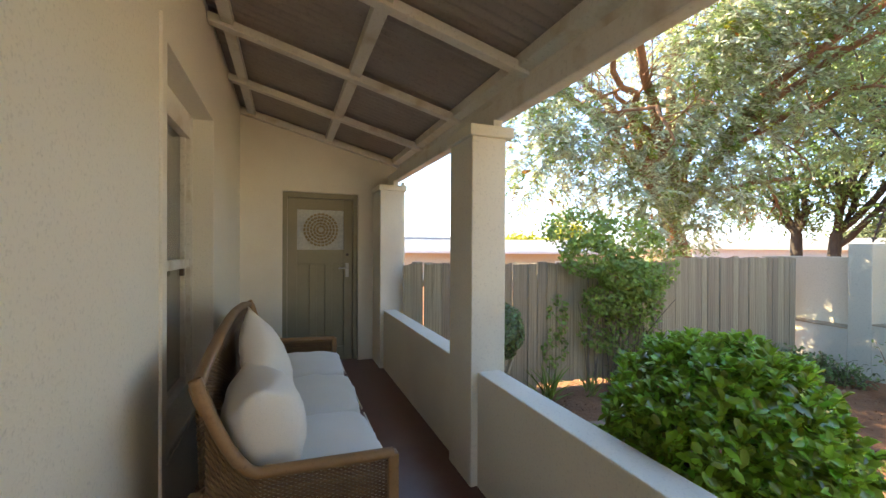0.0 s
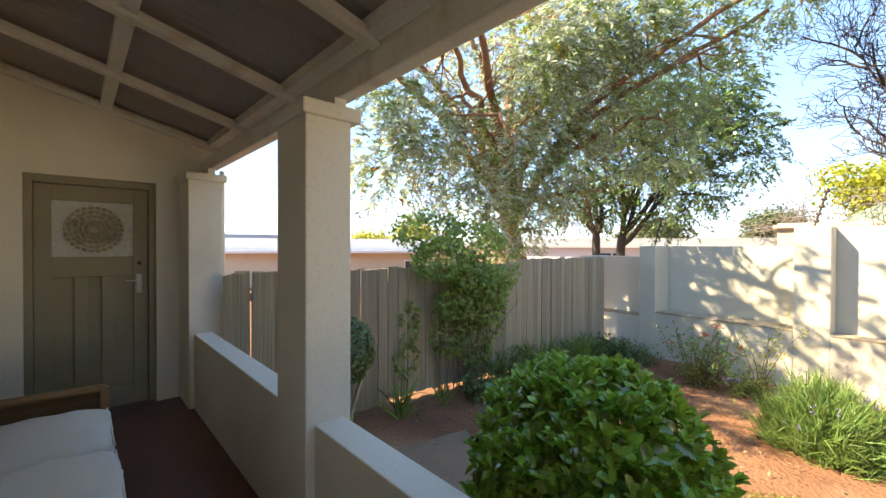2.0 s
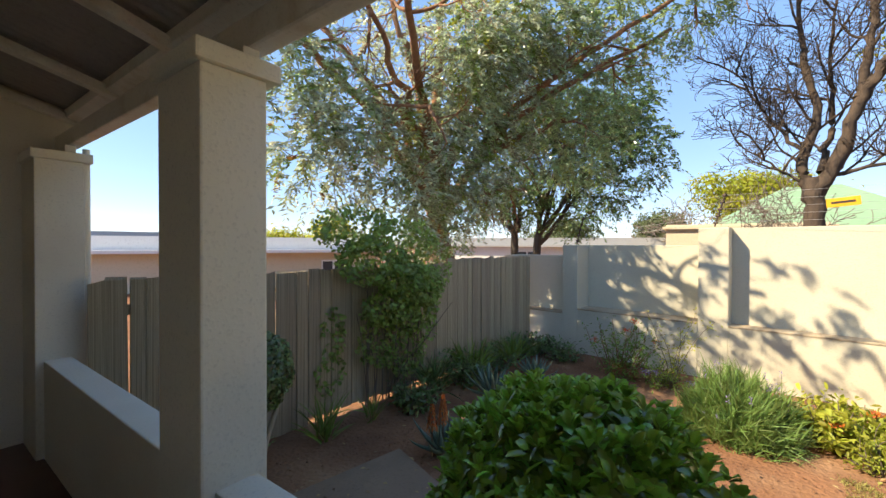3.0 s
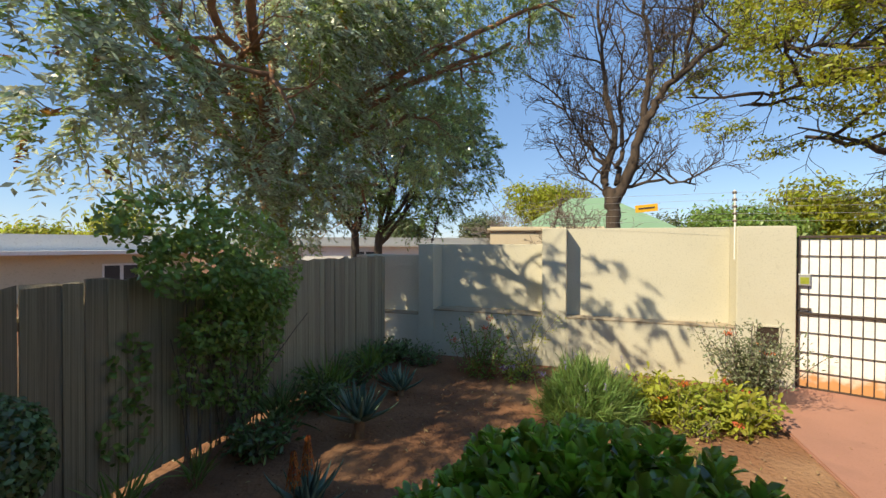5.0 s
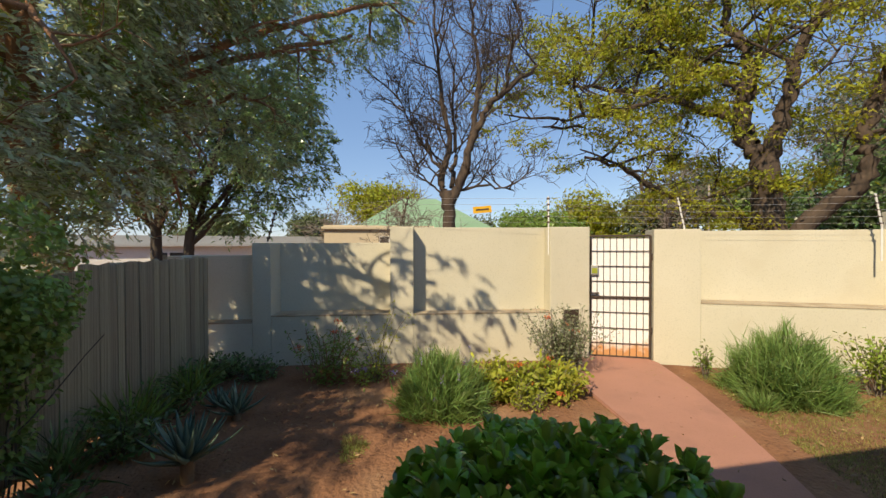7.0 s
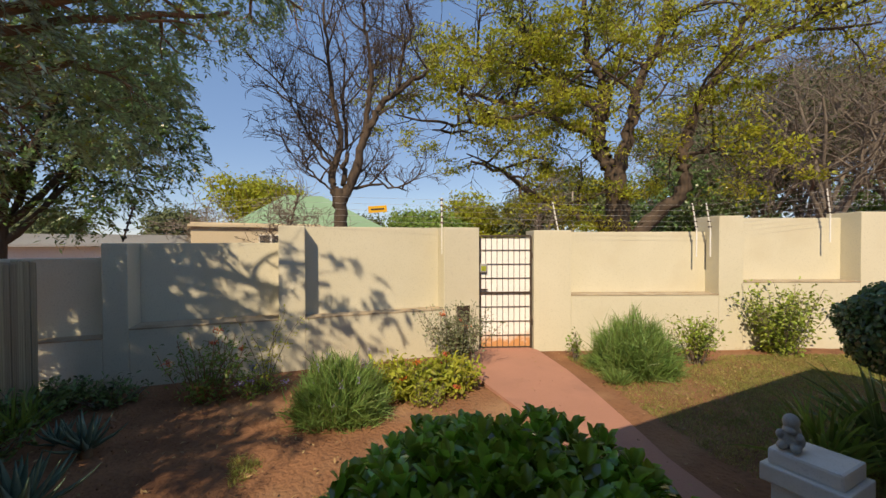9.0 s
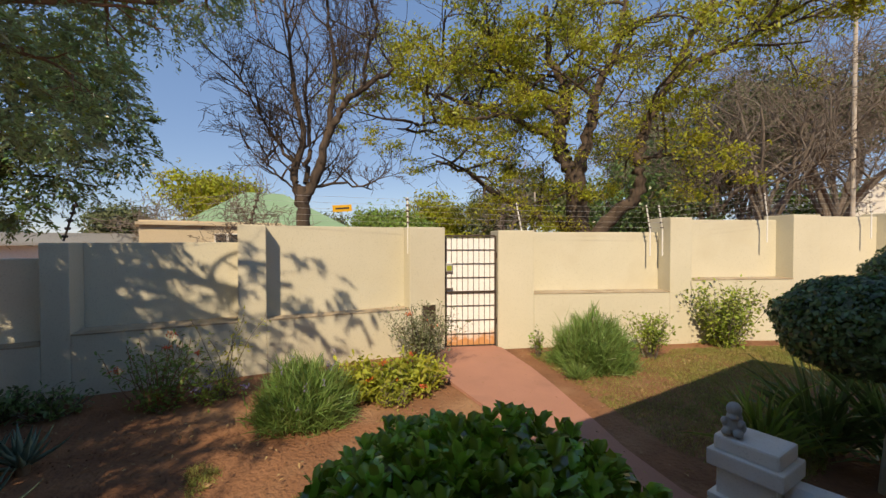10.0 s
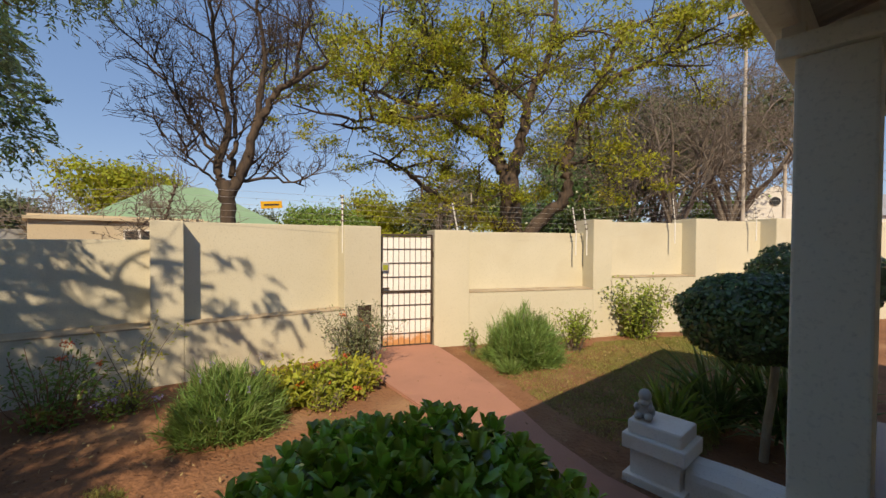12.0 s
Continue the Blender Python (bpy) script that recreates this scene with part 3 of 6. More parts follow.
def statue():
    bm = bmesh.new()
    def ball(c, r, s=(1, 1, 1)):
        bmesh.ops.create_uvsphere(bm, u_segments=20, v_segments=14, radius=r, matrix=Matrix.Translation(c) @ Matrix.Diagonal((*s, 1)))
    ball((0, 0, 0.055), 0.058, (0.95, 1.05, 0.95))
    ball((-0.005, 0, 0.10), 0.042, (0.9, 1.05, 1.1))
    ball((0.01, 0, 0.158), 0.043, (1.0, 0.95, 1.05))
    ball((0.05, 0.03, 0.03), 0.026, (1.7, 1, 0.9))
    ball((0.05, -0.03, 0.03), 0.026, (1.7, 1, 0.9))
    ball((0.035, 0.045, 0.085), 0.018, (1.6, 1, 1.4))
    ball((0.035, -0.045, 0.085), 0.018, (1.6, 1, 1.4))
    ball((0.045, 0, 0.118), 0.02, (1.3, 1.5, 0.8))
    ob = link("statue", bm, M["stone"], smooth=True)
    ob.matrix_world = Matrix.Translation((2.80, -0.55, 0.157)) @ Matrix.Rotation(radians(100), 4, "Z") @ Matrix.Scale(1.12, 4)
    blend = ob.modifiers.new("blend", "REMESH")
    blend.mode, blend.voxel_size, blend.use_smooth_shade = "VOXEL", 0.005, True
    return tagged(ob, "small grey stone seated figure on the white pedestal", "statue")


M["stone"] = mat("grey_cast_stone", (0.42, 0.42, 0.40), 0.9, (0.34, 0.34, 0.32), 18, 120, 0.4)
statue()


# ---- electric fence on the wall ----
def wire_fence():
    rows = [(RIGHT, 1, [(0.42, 1.66), (2.72, 1.64), (2.95, 1.64), (4.95, 1.87), (7.05, 1.94), (9.5, 2.0), (12.0, 2.0)]),]
    tops = []
    for m0, sg, lst in rows:
        for s, z in lst:
            ob = empty("wire_post")
            bm = bmesh.new()
            a = m0 @ Vector((s, 0.10, z - 0.42))
            b = m0 @ Vector((s, 0.10, z + 0.02))
            c = m0 @ Vector((s - 0.10, 0.06, z + 0.46))
            add_rod(bm, a, b, 0.012)
            add_rod(bm, b, c, 0.012)
            part("pole", bm, M["post_white"], ob)
            for k in range(5):
                q = b.lerp(c, (k + 0.6) / 5)
                bm = bmesh.new()
                add_rod(bm, q + Vector((-0.012, -0.02, 0)), q + Vector((0.012, 0.02, 0)), 0.013)
                part("insulator", bm, M["iron"], ob)
            tagged(ob, "leaning galvanised electric fence post on the garden wall", "fence post", "electric fence posts")
            tops.append((b, c))
    lp = []
    for s, z, mat_name in ((0.61, 1.705, "post_white"), (2.85, 1.705, "iron"), (4.8, 1.47, "iron")):
        ob = empty("wire_post")
        bm = bmesh.new()
        a = LEFT @ Vector((s, -0.08 if s < 1 else -0.2, z - (0.42 if s < 1 else 0.0)))
        b = LEFT @ Vector((s, -0.08 if s < 1 else -0.2, z + 0.02))
        c = LEFT @ Vector((s, -0.10 if s < 1 else -0.2, z + 0.47))
        if s < 1:
            add_rod(bm, a, b, 0.011)
        else:
            c = LEFT @ Vector((s - 0.12, -0.2, z + 0.47))
        add_rod(bm, b, c, 0.011)
        part("pole", bm, M[mat_name], ob)
        for k in range(5):
            q = b.lerp(c, (k + 0.6) / 5)
            bm = bmesh.new()
            add_rod(bm, q + Vector((-0.012, -0.02, 0)), q + Vector((0.014, 0.02, 0)), 0.018)
            part("insulator", bm, M["iron"], ob)
        tagged(ob, "thin electric fence post with black insulators", "fence post", "electric fence posts")
        lp.append((b, c))
    line = [(lp[2]), (lp[1]), (lp[0])] + tops
    bm = bmesh.new()
    for k in range(5):
        f = (k + 0.6) / 5
        for (b0, c0), (b1, c1) in zip(line, line[1:]):
            add_rod(bm, b0.lerp(c0, f), b1.lerp(c1, f), 0.0016, n=4)
    tagged(link("fence_wires", bm, M["steel"]), "taut thin electric fence wires above the wall", "wire", kind="stuff")
    bm = box(-0.14, 0.14, -0.004, 0.004, -0.05, 0.05, 0.002)
    ob = link("warning_sign", bm, M["sign_yellow"])
    ob.matrix_world = LEFT @ Matrix.Translation((1.62, -0.13, 1.97)) @ Matrix.Rotation(radians(5), 4, "Y")
    part("writing_bar", box(-0.10, 0.10, 0.0045, 0.006, -0.012, 0.012), M["iron"], ob)
    tagged(ob, "small yellow warning sign hanging on the fence wires", "sign")


M["sign_yellow"] = mat("yellow_enamel", (0.75, 0.42, 0.03), 0.5, (0.68, 0.36, 0.03), 8, 60, 0.05)
wire_fence()


# ---- trees ----
def clustered(rng, blobs, clusters, per, spread, flat=0.8):
    """Leaf places gathered into many small sprays inside big lobes; also outward normals."""
    blobs = np.array(blobs, float)
    vol = (blobs[:, 3] * blobs[:, 4] * blobs[:, 5]) ** 0.7
    pick = rng.choice(len(blobs), clusters, p=vol / vol.sum())
    d = rng.normal(size=(clusters, 3))
    d /= np.linalg.norm(d, axis=1, keepdims=True)
    r = rng.uniform(0.3, 1.06, (clusters, 1)) ** 0.45
    cc = blobs[pick, :3] + d * r * blobs[pick, 3:6]
    size = spread * rng.uniform(0.5, 1.4, (clusters, 1))
    o = rng.normal(size=(clusters, per, 3)) * size[:, None] * np.array([1, 1, flat])
    c = (cc[:, None] + o).reshape(-1, 3)
    nm = (d[:, None] * 0.6 + o / (np.linalg.norm(o, axis=2, keepdims=True) + 1e-6) * 0.5 + rng.normal(size=(clusters, per, 3)) * 0.55 + np.array([0, 0, 0.35])).reshape(-1, 3)
    return c, nm, cc


def sprays(rng, blobs, count, per, reach, length, width, up=0.9, droop=0.55):
    """Drooping leafy shoots in big lobes, their narrow leaves turned to the sky: vertices, faces and the roots of the shoots."""
    blobs = np.array(blobs, float)
    vol = (blobs[:, 3] * blobs[:, 4] * blobs[:, 5]) ** 0.66
    pick = rng.choice(len(blobs), count, p=vol / vol.sum())
    d = rng.normal(size=(count, 3))
    d /= np.linalg.norm(d, axis=1, keepdims=True)
    r = rng.uniform(0.25, 1.0, (count, 1)) ** 0.5
    root = blobs[pick, :3] + d * r * blobs[pick, 3:6]
    run = d * 0.8 + rng.normal(size=(count, 3)) * 0.55 + [0, 0, -0.15]
    run /= np.linalg.norm(run, axis=1, keepdims=True)
    ln = reach * rng.uniform(0.6, 1.3, (count, 1, 1))
    u = (np.arange(per)[None, :, None] + rng.uniform(0, 1, (count, per, 1))) / per
    p = root[:, None] + run[:, None] * ln * u + np.array([0, 0, -1.0]) * ln * droop * u * u
    side = np.cross(run, [0, 0, 1.0])
    side /= np.linalg.norm(side, axis=1, keepdims=True) + 1e-6
    sg = np.where(np.arange(per) % 2, 1.0, -1.0)[None, :, None] * rng.uniform(0.4, 1.1, (count, per, 1))
    ax = run[:, None] + side[:, None] * sg + np.array([0, 0, -0.7]) * u * droop + rng.normal(size=(count, per, 3)) * 0.2
    ax /= np.linalg.norm(ax, axis=2, keepdims=True)
    nm = np.array([0, 0, up]) + d[:, None] * 0.35 + rng.normal(size=(count, per, 3)) * 0.42
    c = (p + ax * length * 0.45).reshape(-1, 3)
    v, f = leaves(c, nm.reshape(-1, 3), length, width, rng, 0.12, 0.0, ax.reshape(-1, 3) * 3)
    return v, f, root


def big_tree():
    rng = np.random.default_rng(11)
    ob = empty("tree")
    base = np.array([7.2, 6.1, G])
    tubes = []
    def poly(pts, r0, r1):
        P = np.array(pts, float)
        n = len(P)
        t = np.linspace(0, 1, (n - 1) * 5 + 1)
        Q = np.stack([np.interp(t, np.linspace(0, 1, n), P[:, k]) for k in range(3)], -1)
        Q[1:-1] += rng.normal(size=(len(Q) - 2, 3)) * 0.035
        tubes.append(tube_np(Q, np.linspace(r0, r1, len(Q)), 9))
        return Q
    poly([base, base + [0.1, 0, 1.5], base + [-0.1, 0.1, 2.6]], 0.19, 0.15)
    A = base + np.array([-0.1, 0.1, 2.6])
    limbs = []
    for e, r in (([0.3, 0.1, 5.2], 0.11), ([1.3, -1.2, 4.0], 0.10), ([-1.6, -0.3, 1.6], 0.11), ([-2.6, 0.4, 2.6], 0.10), ([-0.9, 0.5, 3.8], 0.11), ([0.7, -0.9, 2.2], 0.09), ([-2.6, -0.8, 2.3], 0.09),
                 ([-1.6, -1.1, 1.1], 0.08), ([2.3, -3.6, 3.1], 0.08), ([1.6, -1.9, 1.6], 0.08), ([-4.2, 0.4, 2.6], 0.09), ([0.9, -1.4, 0.2], 0.07), ([-2.9, -1.6, 2.8], 0.10), ([2.5, -4.3, 3.9], 0.08)):
        e = np.array(e)
        Q = poly([A + (0, 0, -0.4 if r < 0.12 else 0), A + e * [0.3, 0.3, 0.45], A + e * [0.62, 0.6, 0.72], A + e], r, 0.03)
        limbs.append(Q)
    for Q in limbs:
        for k in range(4):
            i = rng.integers(len(Q) // 3, len(Q))
            t, tips = branching(rng, Q[i], rng.normal(size=3) * [1, 1, 0.6], 0.8, 0.03, 2, 3, 0.8, 0.4, 0.05, 0.65, 0.004)
            tubes += t
    V, F = gather(tubes)
    mesh_np("trunk", V, F, M["bark_red"], ob, "peeling reddish bark on trunk and limbs", True)
    back = [(7.4, 6.2, 5.3, 1.7, 1.2, 1.2), (6.3, 6.0, 4.3, 1.2, 0.7, 1.0), (5.2, 6.2, 3.5, 0.9, 0.6, 0.9), (5.4, 6.4, 2.4, 1.0, 0.6, 0.7), (6.2, 6.2, 5.4, 0.9, 0.7, 0.7), (8.5, 5.6, 5.8, 1.2, 1.0, 1.1),
            (8.3, 5.6, 6.6, 1.3, 1.0, 0.8), (5.9, 6.2, 1.8, 0.9, 0.4, 0.5), (4.6, 6.2, 2.5, 0.8, 0.5, 0.6), (3.95, 6.3, 3.2, 0.6, 0.6, 0.7), (7.2, 5.9, 2.0, 0.8, 0.4, 0.5), (7.0, 6.0, 3.4, 1.0, 0.5, 0.8)]
    rim = [(9.72, 1.85, 6.2, 0.45, 0.4, 0.4), (9.7, 2.45, 5.8, 0.5, 0.5, 0.45), (9.5, 2.95, 5.1, 0.45, 0.4, 0.42), (9.25, 3.5, 5.45, 0.65, 0.6, 0.6), (9.2, 3.8, 4.4, 0.6, 0.55, 0.6), (9.2, 3.65, 3.8, 0.5, 0.45, 0.45),
           (8.7, 4.25, 4.6, 0.75, 0.6, 0.75), (8.4, 4.5, 3.5, 0.65, 0.5, 0.65), (9.3, 4.05, 3.1, 0.45, 0.4, 0.42), (8.8, 3.6, 6.4, 0.9, 0.8, 0.7), (9.4, 2.4, 6.9, 0.8, 0.7, 0.6)]
    front = [(7.9, 4.9, 4.25, 0.75, 0.5, 0.75), (7.6, 5.1, 3.2, 0.6, 0.4, 0.6), (7.1, 5.3, 3.75, 0.65, 0.4, 0.65), (6.6, 5.4, 2.85, 0.6, 0.4, 0.6), (6.05, 5.5, 3.3, 0.6, 0.4, 0.6), (5.85, 5.5, 2.35, 0.55, 0.35, 0.5),
             (6.75, 5.4, 2.2, 0.5, 0.35, 0.45), (5.95, 5.5, 1.8, 0.5, 0.3, 0.4), (6.3, 5.45, 1.55, 0.4, 0.3, 0.3), (5.2, 5.7, 2.7, 0.6, 0.35, 0.55), (4.7, 5.8, 3.3, 0.6, 0.4, 0.6), (4.2, 6.0, 2.7, 0.55, 0.4, 0.6),
             (4.2, 6.0, 3.7, 0.6, 0.4, 0.6), (6.3, 5.0, 4.7, 0.7, 0.5, 0.6), (7.2, 4.8, 5.3, 0.8, 0.6, 0.7), (8.2, 4.5, 5.6, 0.8, 0.6, 0.7), (7.3, 5.2, 2.5, 0.5, 0.35, 0.4)]
    front += [(6.3, 4.95, 4.15, 0.5, 0.35, 0.45), (6.9, 4.85, 4.55, 0.55, 0.4, 0.45), (7.6, 4.6, 4.95, 0.6, 0.45, 0.5), (8.3, 4.1, 5.2, 0.6, 0.45, 0.5)]
    over = [(1.3, 6.9, 4.5, 0.7, 0.6, 0.35), (1.9, 6.5, 4.25, 0.6, 0.5, 0.3), (0.8, 7.3, 5.0, 0.7, 0.6, 0.35), (1.3, 6.6, 5.2, 0.6, 0.5, 0.35), (2.4, 6.9, 5.2, 0.8, 0.6, 0.35), (3.0, 7.0, 5.9, 0.9, 0.8, 0.5), (1.9, 7.4, 5.6, 0.8, 0.6, 0.4)]
    high = [(4.12, 4.3, 5.1, 0.36, 0.36, 0.3), (4.0, 3.45, 4.5, 0.2, 0.2, 0.16), (4.2, 5.0, 4.9, 0.34, 0.32, 0.3), (4.3, 5.7, 5.0, 0.45, 0.45, 0.4), (3.8, 4.6, 4.4, 0.4, 0.4, 0.25), (3.7, 5.4, 4.5, 0.45, 0.45, 0.25)]
    v, f, roots = sprays(rng, front, 1350, 17, 0.36, 0.12, 0.036)
    mesh_np("crown", v, f, M["leaf_grey"], ob, "dense silvery grey green foliage")
    v, f, _ = sprays(rng, back, 620, 17, 0.36, 0.12, 0.036)
    mesh_np("crown", v, f, M["leaf_grey"], ob, "silvery foliage on the far boughs")
    v, f, _ = sprays(rng, front, 330, 17, 0.34, 0.115, 0.034)
    mesh_np("crown", v, f, M["leaf_green"], ob, "darker green hanging sprays")
    v, f, _ = sprays(rng, rim, 900, 17, 0.34, 0.115, 0.034)
    mesh_np("crown", v, f, M["leaf_green"], ob, "green sprays along the street side")
    v, f, _ = sprays(rng, front, 420, 13, 0.26, 0.10, 0.036)
    mesh_np("crown", v, f, M["leaf_mid"], ob, "patches of yellower green foliage")
    v, f, _ = sprays(rng, front + rim, 240, 11, 0.22, 0.09, 0.034)
    mesh_np("crown", v, f, M["leaf_lime"], ob, "sunlit yellow green young leaves")
    v, f, _ = sprays(rng, front, 26, 10, 0.2, 0.09, 0.034)
    mesh_np("crown", v, f, M["litter_rust"], ob, "a few rusty dead leaves")
    v, f, _ = sprays(rng, over, 560, 14, 0.34, 0.11, 0.036)
    mesh_np("crown", v, f, M["leaf_grey"], ob, "high boughs over the end of the veranda")
    v, f, _ = sprays(rng, high, 165, 13, 0.24, 0.11, 0.036)
    mesh_np("crown", v, f, M["leaf_grey"], ob, "thin high sprays over the bed")
    # hanging dry twigs
    for i in rng.choice(len(roots), 90):
        pts, rad, _ = limb(rng, roots[i], rng.normal(size=3) * [1, 1, 0.3] - [0, 0, 0.5], rng.uniform(0.4, 1.0), 0.007, 5, 0.6, -0.5)
        V, F = tube_np(pts, rad, 4)
        mesh_np("dry_twig", V, F, M["twig_pale"], ob)
    return tagged(ob, "large tree with reddish bark and silvery leaves behind the fence", "tree")


M["leaf_green"] = leaf_mat("willowy_green_leaf", (0.43, 0.51, 0.27), (0.31, 0.41, 0.15), 0.28, 0.45, 0.5, 1.0)
M["litter_rust"] = mat("rusty_leaf", (0.42, 0.19, 0.06), 0.8, (0.33, 0.14, 0.05), 9, 60, 0, vary=0.3, island=True, trans=0.3)
M["twig_pale"] = mat("pale_twig", (0.36, 0.26, 0.17), 0.8, (0.28, 0.19, 0.12), 10, 60, 0.2)
big_tree()


def leafy_tree(label, base, height, lobes, leaf, bark, seed, clusters, per, spread, length, width, trunk_r=0.2, forks=3, levels=3, kids=3, up=0.9, lift=0.25, extra=0):
    rng = np.random.default_rng(seed)
    ob = empty("tree")
    base = np.array(base, float)
    lobes_a = np.array(lobes, float)
    tubes = []
    fork = base + np.array([0, 0, height * 0.22])
    pts, rad, _ = limb(rng, base, (0, 0, 1), height * 0.22, trunk_r, 5, 0.1, 0, 0.85)
    tubes.append(tube_np(pts, rad, 10))
    fork = pts[-1]
    for k in range(forks):
        tgt = lobes_a[k % len(lobes_a), :3]
        d = tgt - fork
        t, _ = branching(rng, fork - (0, 0, 0.1), d / np.linalg.norm(d), np.linalg.norm(d) * 0.95, trunk_r * 0.6, levels, kids, 0.75, 0.35, lift, 0.6, 0.006, 0.4)
        tubes += t
    V, F = gather(tubes)
    mesh_np("trunk", V, F, bark, ob, smooth=True)
    c, nm, _ = clustered(rng, lobes, clusters, per, spread)
    v, f = leaves(c, nm, length, width, rng, 0.15, 0.3)
    mesh_np("crown", v, f, leaf, ob)
    return tagged(ob, label, "tree")


def dark_tree():
    """Two slim forked trunks and a broken dark crown beyond the corner of the garden."""
    rng = np.random.default_rng(21)
    ob = empty("tree")
    lobes = [(17.4, 4.4, 5.4, 0.9, 0.9, 0.65), (17.5, 4.1, 4.2, 0.6, 0.6, 0.4), (17.1, 6.0, 5.15, 1.5, 1.5, 1.0), (17.2, 5.65, 3.55, 1.1, 1.0, 0.7), (16.7, 7.4, 4.0, 1.5, 1.4, 0.8), (17.0, 6.55, 2.55, 0.8, 0.8, 0.45),
             (16.3, 8.6, 3.0, 1.0, 0.9, 0.5), (16.1, 9.0, 4.4, 1.4, 1.2, 0.9), (15.7, 9.8, 3.2, 1.1, 1.0, 0.7), (17.3, 4.9, 7.1, 1.0, 0.9, 0.9), (16.8, 7.0, 6.4, 1.7, 1.6, 1.2), (16.3, 8.6, 6.7, 1.7, 1.6, 1.2), (17.3, 5.2, 6.1, 0.9, 0.9, 0.7)]
    L = np.array(lobes)
    for x, y, forks in ((16.3, 8.1, (0, 2, 3, 4, 10)), (16.0, 8.95, (6, 7, 8, 11, 4))):
        pts, rad, _ = limb(rng, (x, y, G), (0.03, -0.05, 1), 2.2, 0.19, 5, 0.12, 0, 0.8)
        tubes = [tube_np(pts, rad, 9)]
        for k in forks:
            d = L[k, :3] - pts[-1]
            t, _ = branching(rng, pts[-1 - k % 2], d + [0, 0, 0.4], np.linalg.norm(d) * 0.9, 0.11, 2, 3, 0.7, 0.35, 0.2, 0.6, 0.008, 0.4)
            tubes += t
        V, F = gather(tubes)
        mesh_np("trunk", V, F, M["bark_dark"], ob, smooth=True)
    v, f, _ = sprays(rng, lobes, 2300, 15, 0.6, 0.19, 0.065, 0.7, 0.4)
    mesh_np("crown", v, f, M["leaf_dark"], ob)
    return tagged(ob, "dark green tree with forked thin trunks beyond the garden wall", "tree")


dark_tree()


def bare_tree(label, base, height, r, seed, bark, tilt=(0, 0, 1), forks=5, levels=4, kids=3, spread=0.62, min_r=0.006, lift=0.35, lean=0.52, leaf=None, leaf_n=0, lmat_len=0.1):
    rng = np.random.default_rng(seed)
    ob = empty("tree")
    pts, rad, _ = limb(rng, base, tilt, height * 0.24, r, 5, 0.12, 0.1, 0.85)
    tubes = [tube_np(pts, rad, 10)]
    tips = []
    for k in range(forks):
        a = 2 * math.pi * (k + rng.uniform(-0.25, 0.25)) / forks
        d = np.array([math.cos(a) * lean, math.sin(a) * lean, rng.uniform(0.8, 1.2)])
        if k == 0:
            d = np.array([0.05, 0, 1.2])
        t, tp = branching(rng, pts[-1 - (k % 2)], d, height * rng.uniform(0.42, 0.52), r * 0.5, levels, kids, spread, 0.3, lift, 0.62, min_r, 0.25)
        tubes += t
        tips += tp
    V, F = tubes[0]
    mesh_np("trunk", V, F, bark, ob, smooth=True)
    V, F = gather(tubes[1:])
    tagged(mesh_np("twigs", V, F, bark, ob, smooth=True), kind="stuff")
    if leaf is not None:
        P = np.array([t[0] for t in tips])
        i = rng.choice(len(P), leaf_n)
        c = P[i] + rng.normal(size=(leaf_n, 3)) * 0.16
        v, f = leaves(c, rng.normal(size=(leaf_n, 3)) + [0, 0, 0.6], lmat_len, lmat_len * 0.4, rng, 0.15, 0.2)
        mesh_np("crown", v, f, leaf, ob, "sparse dry yellowing leaves")
    return tagged(ob, label, "tree")


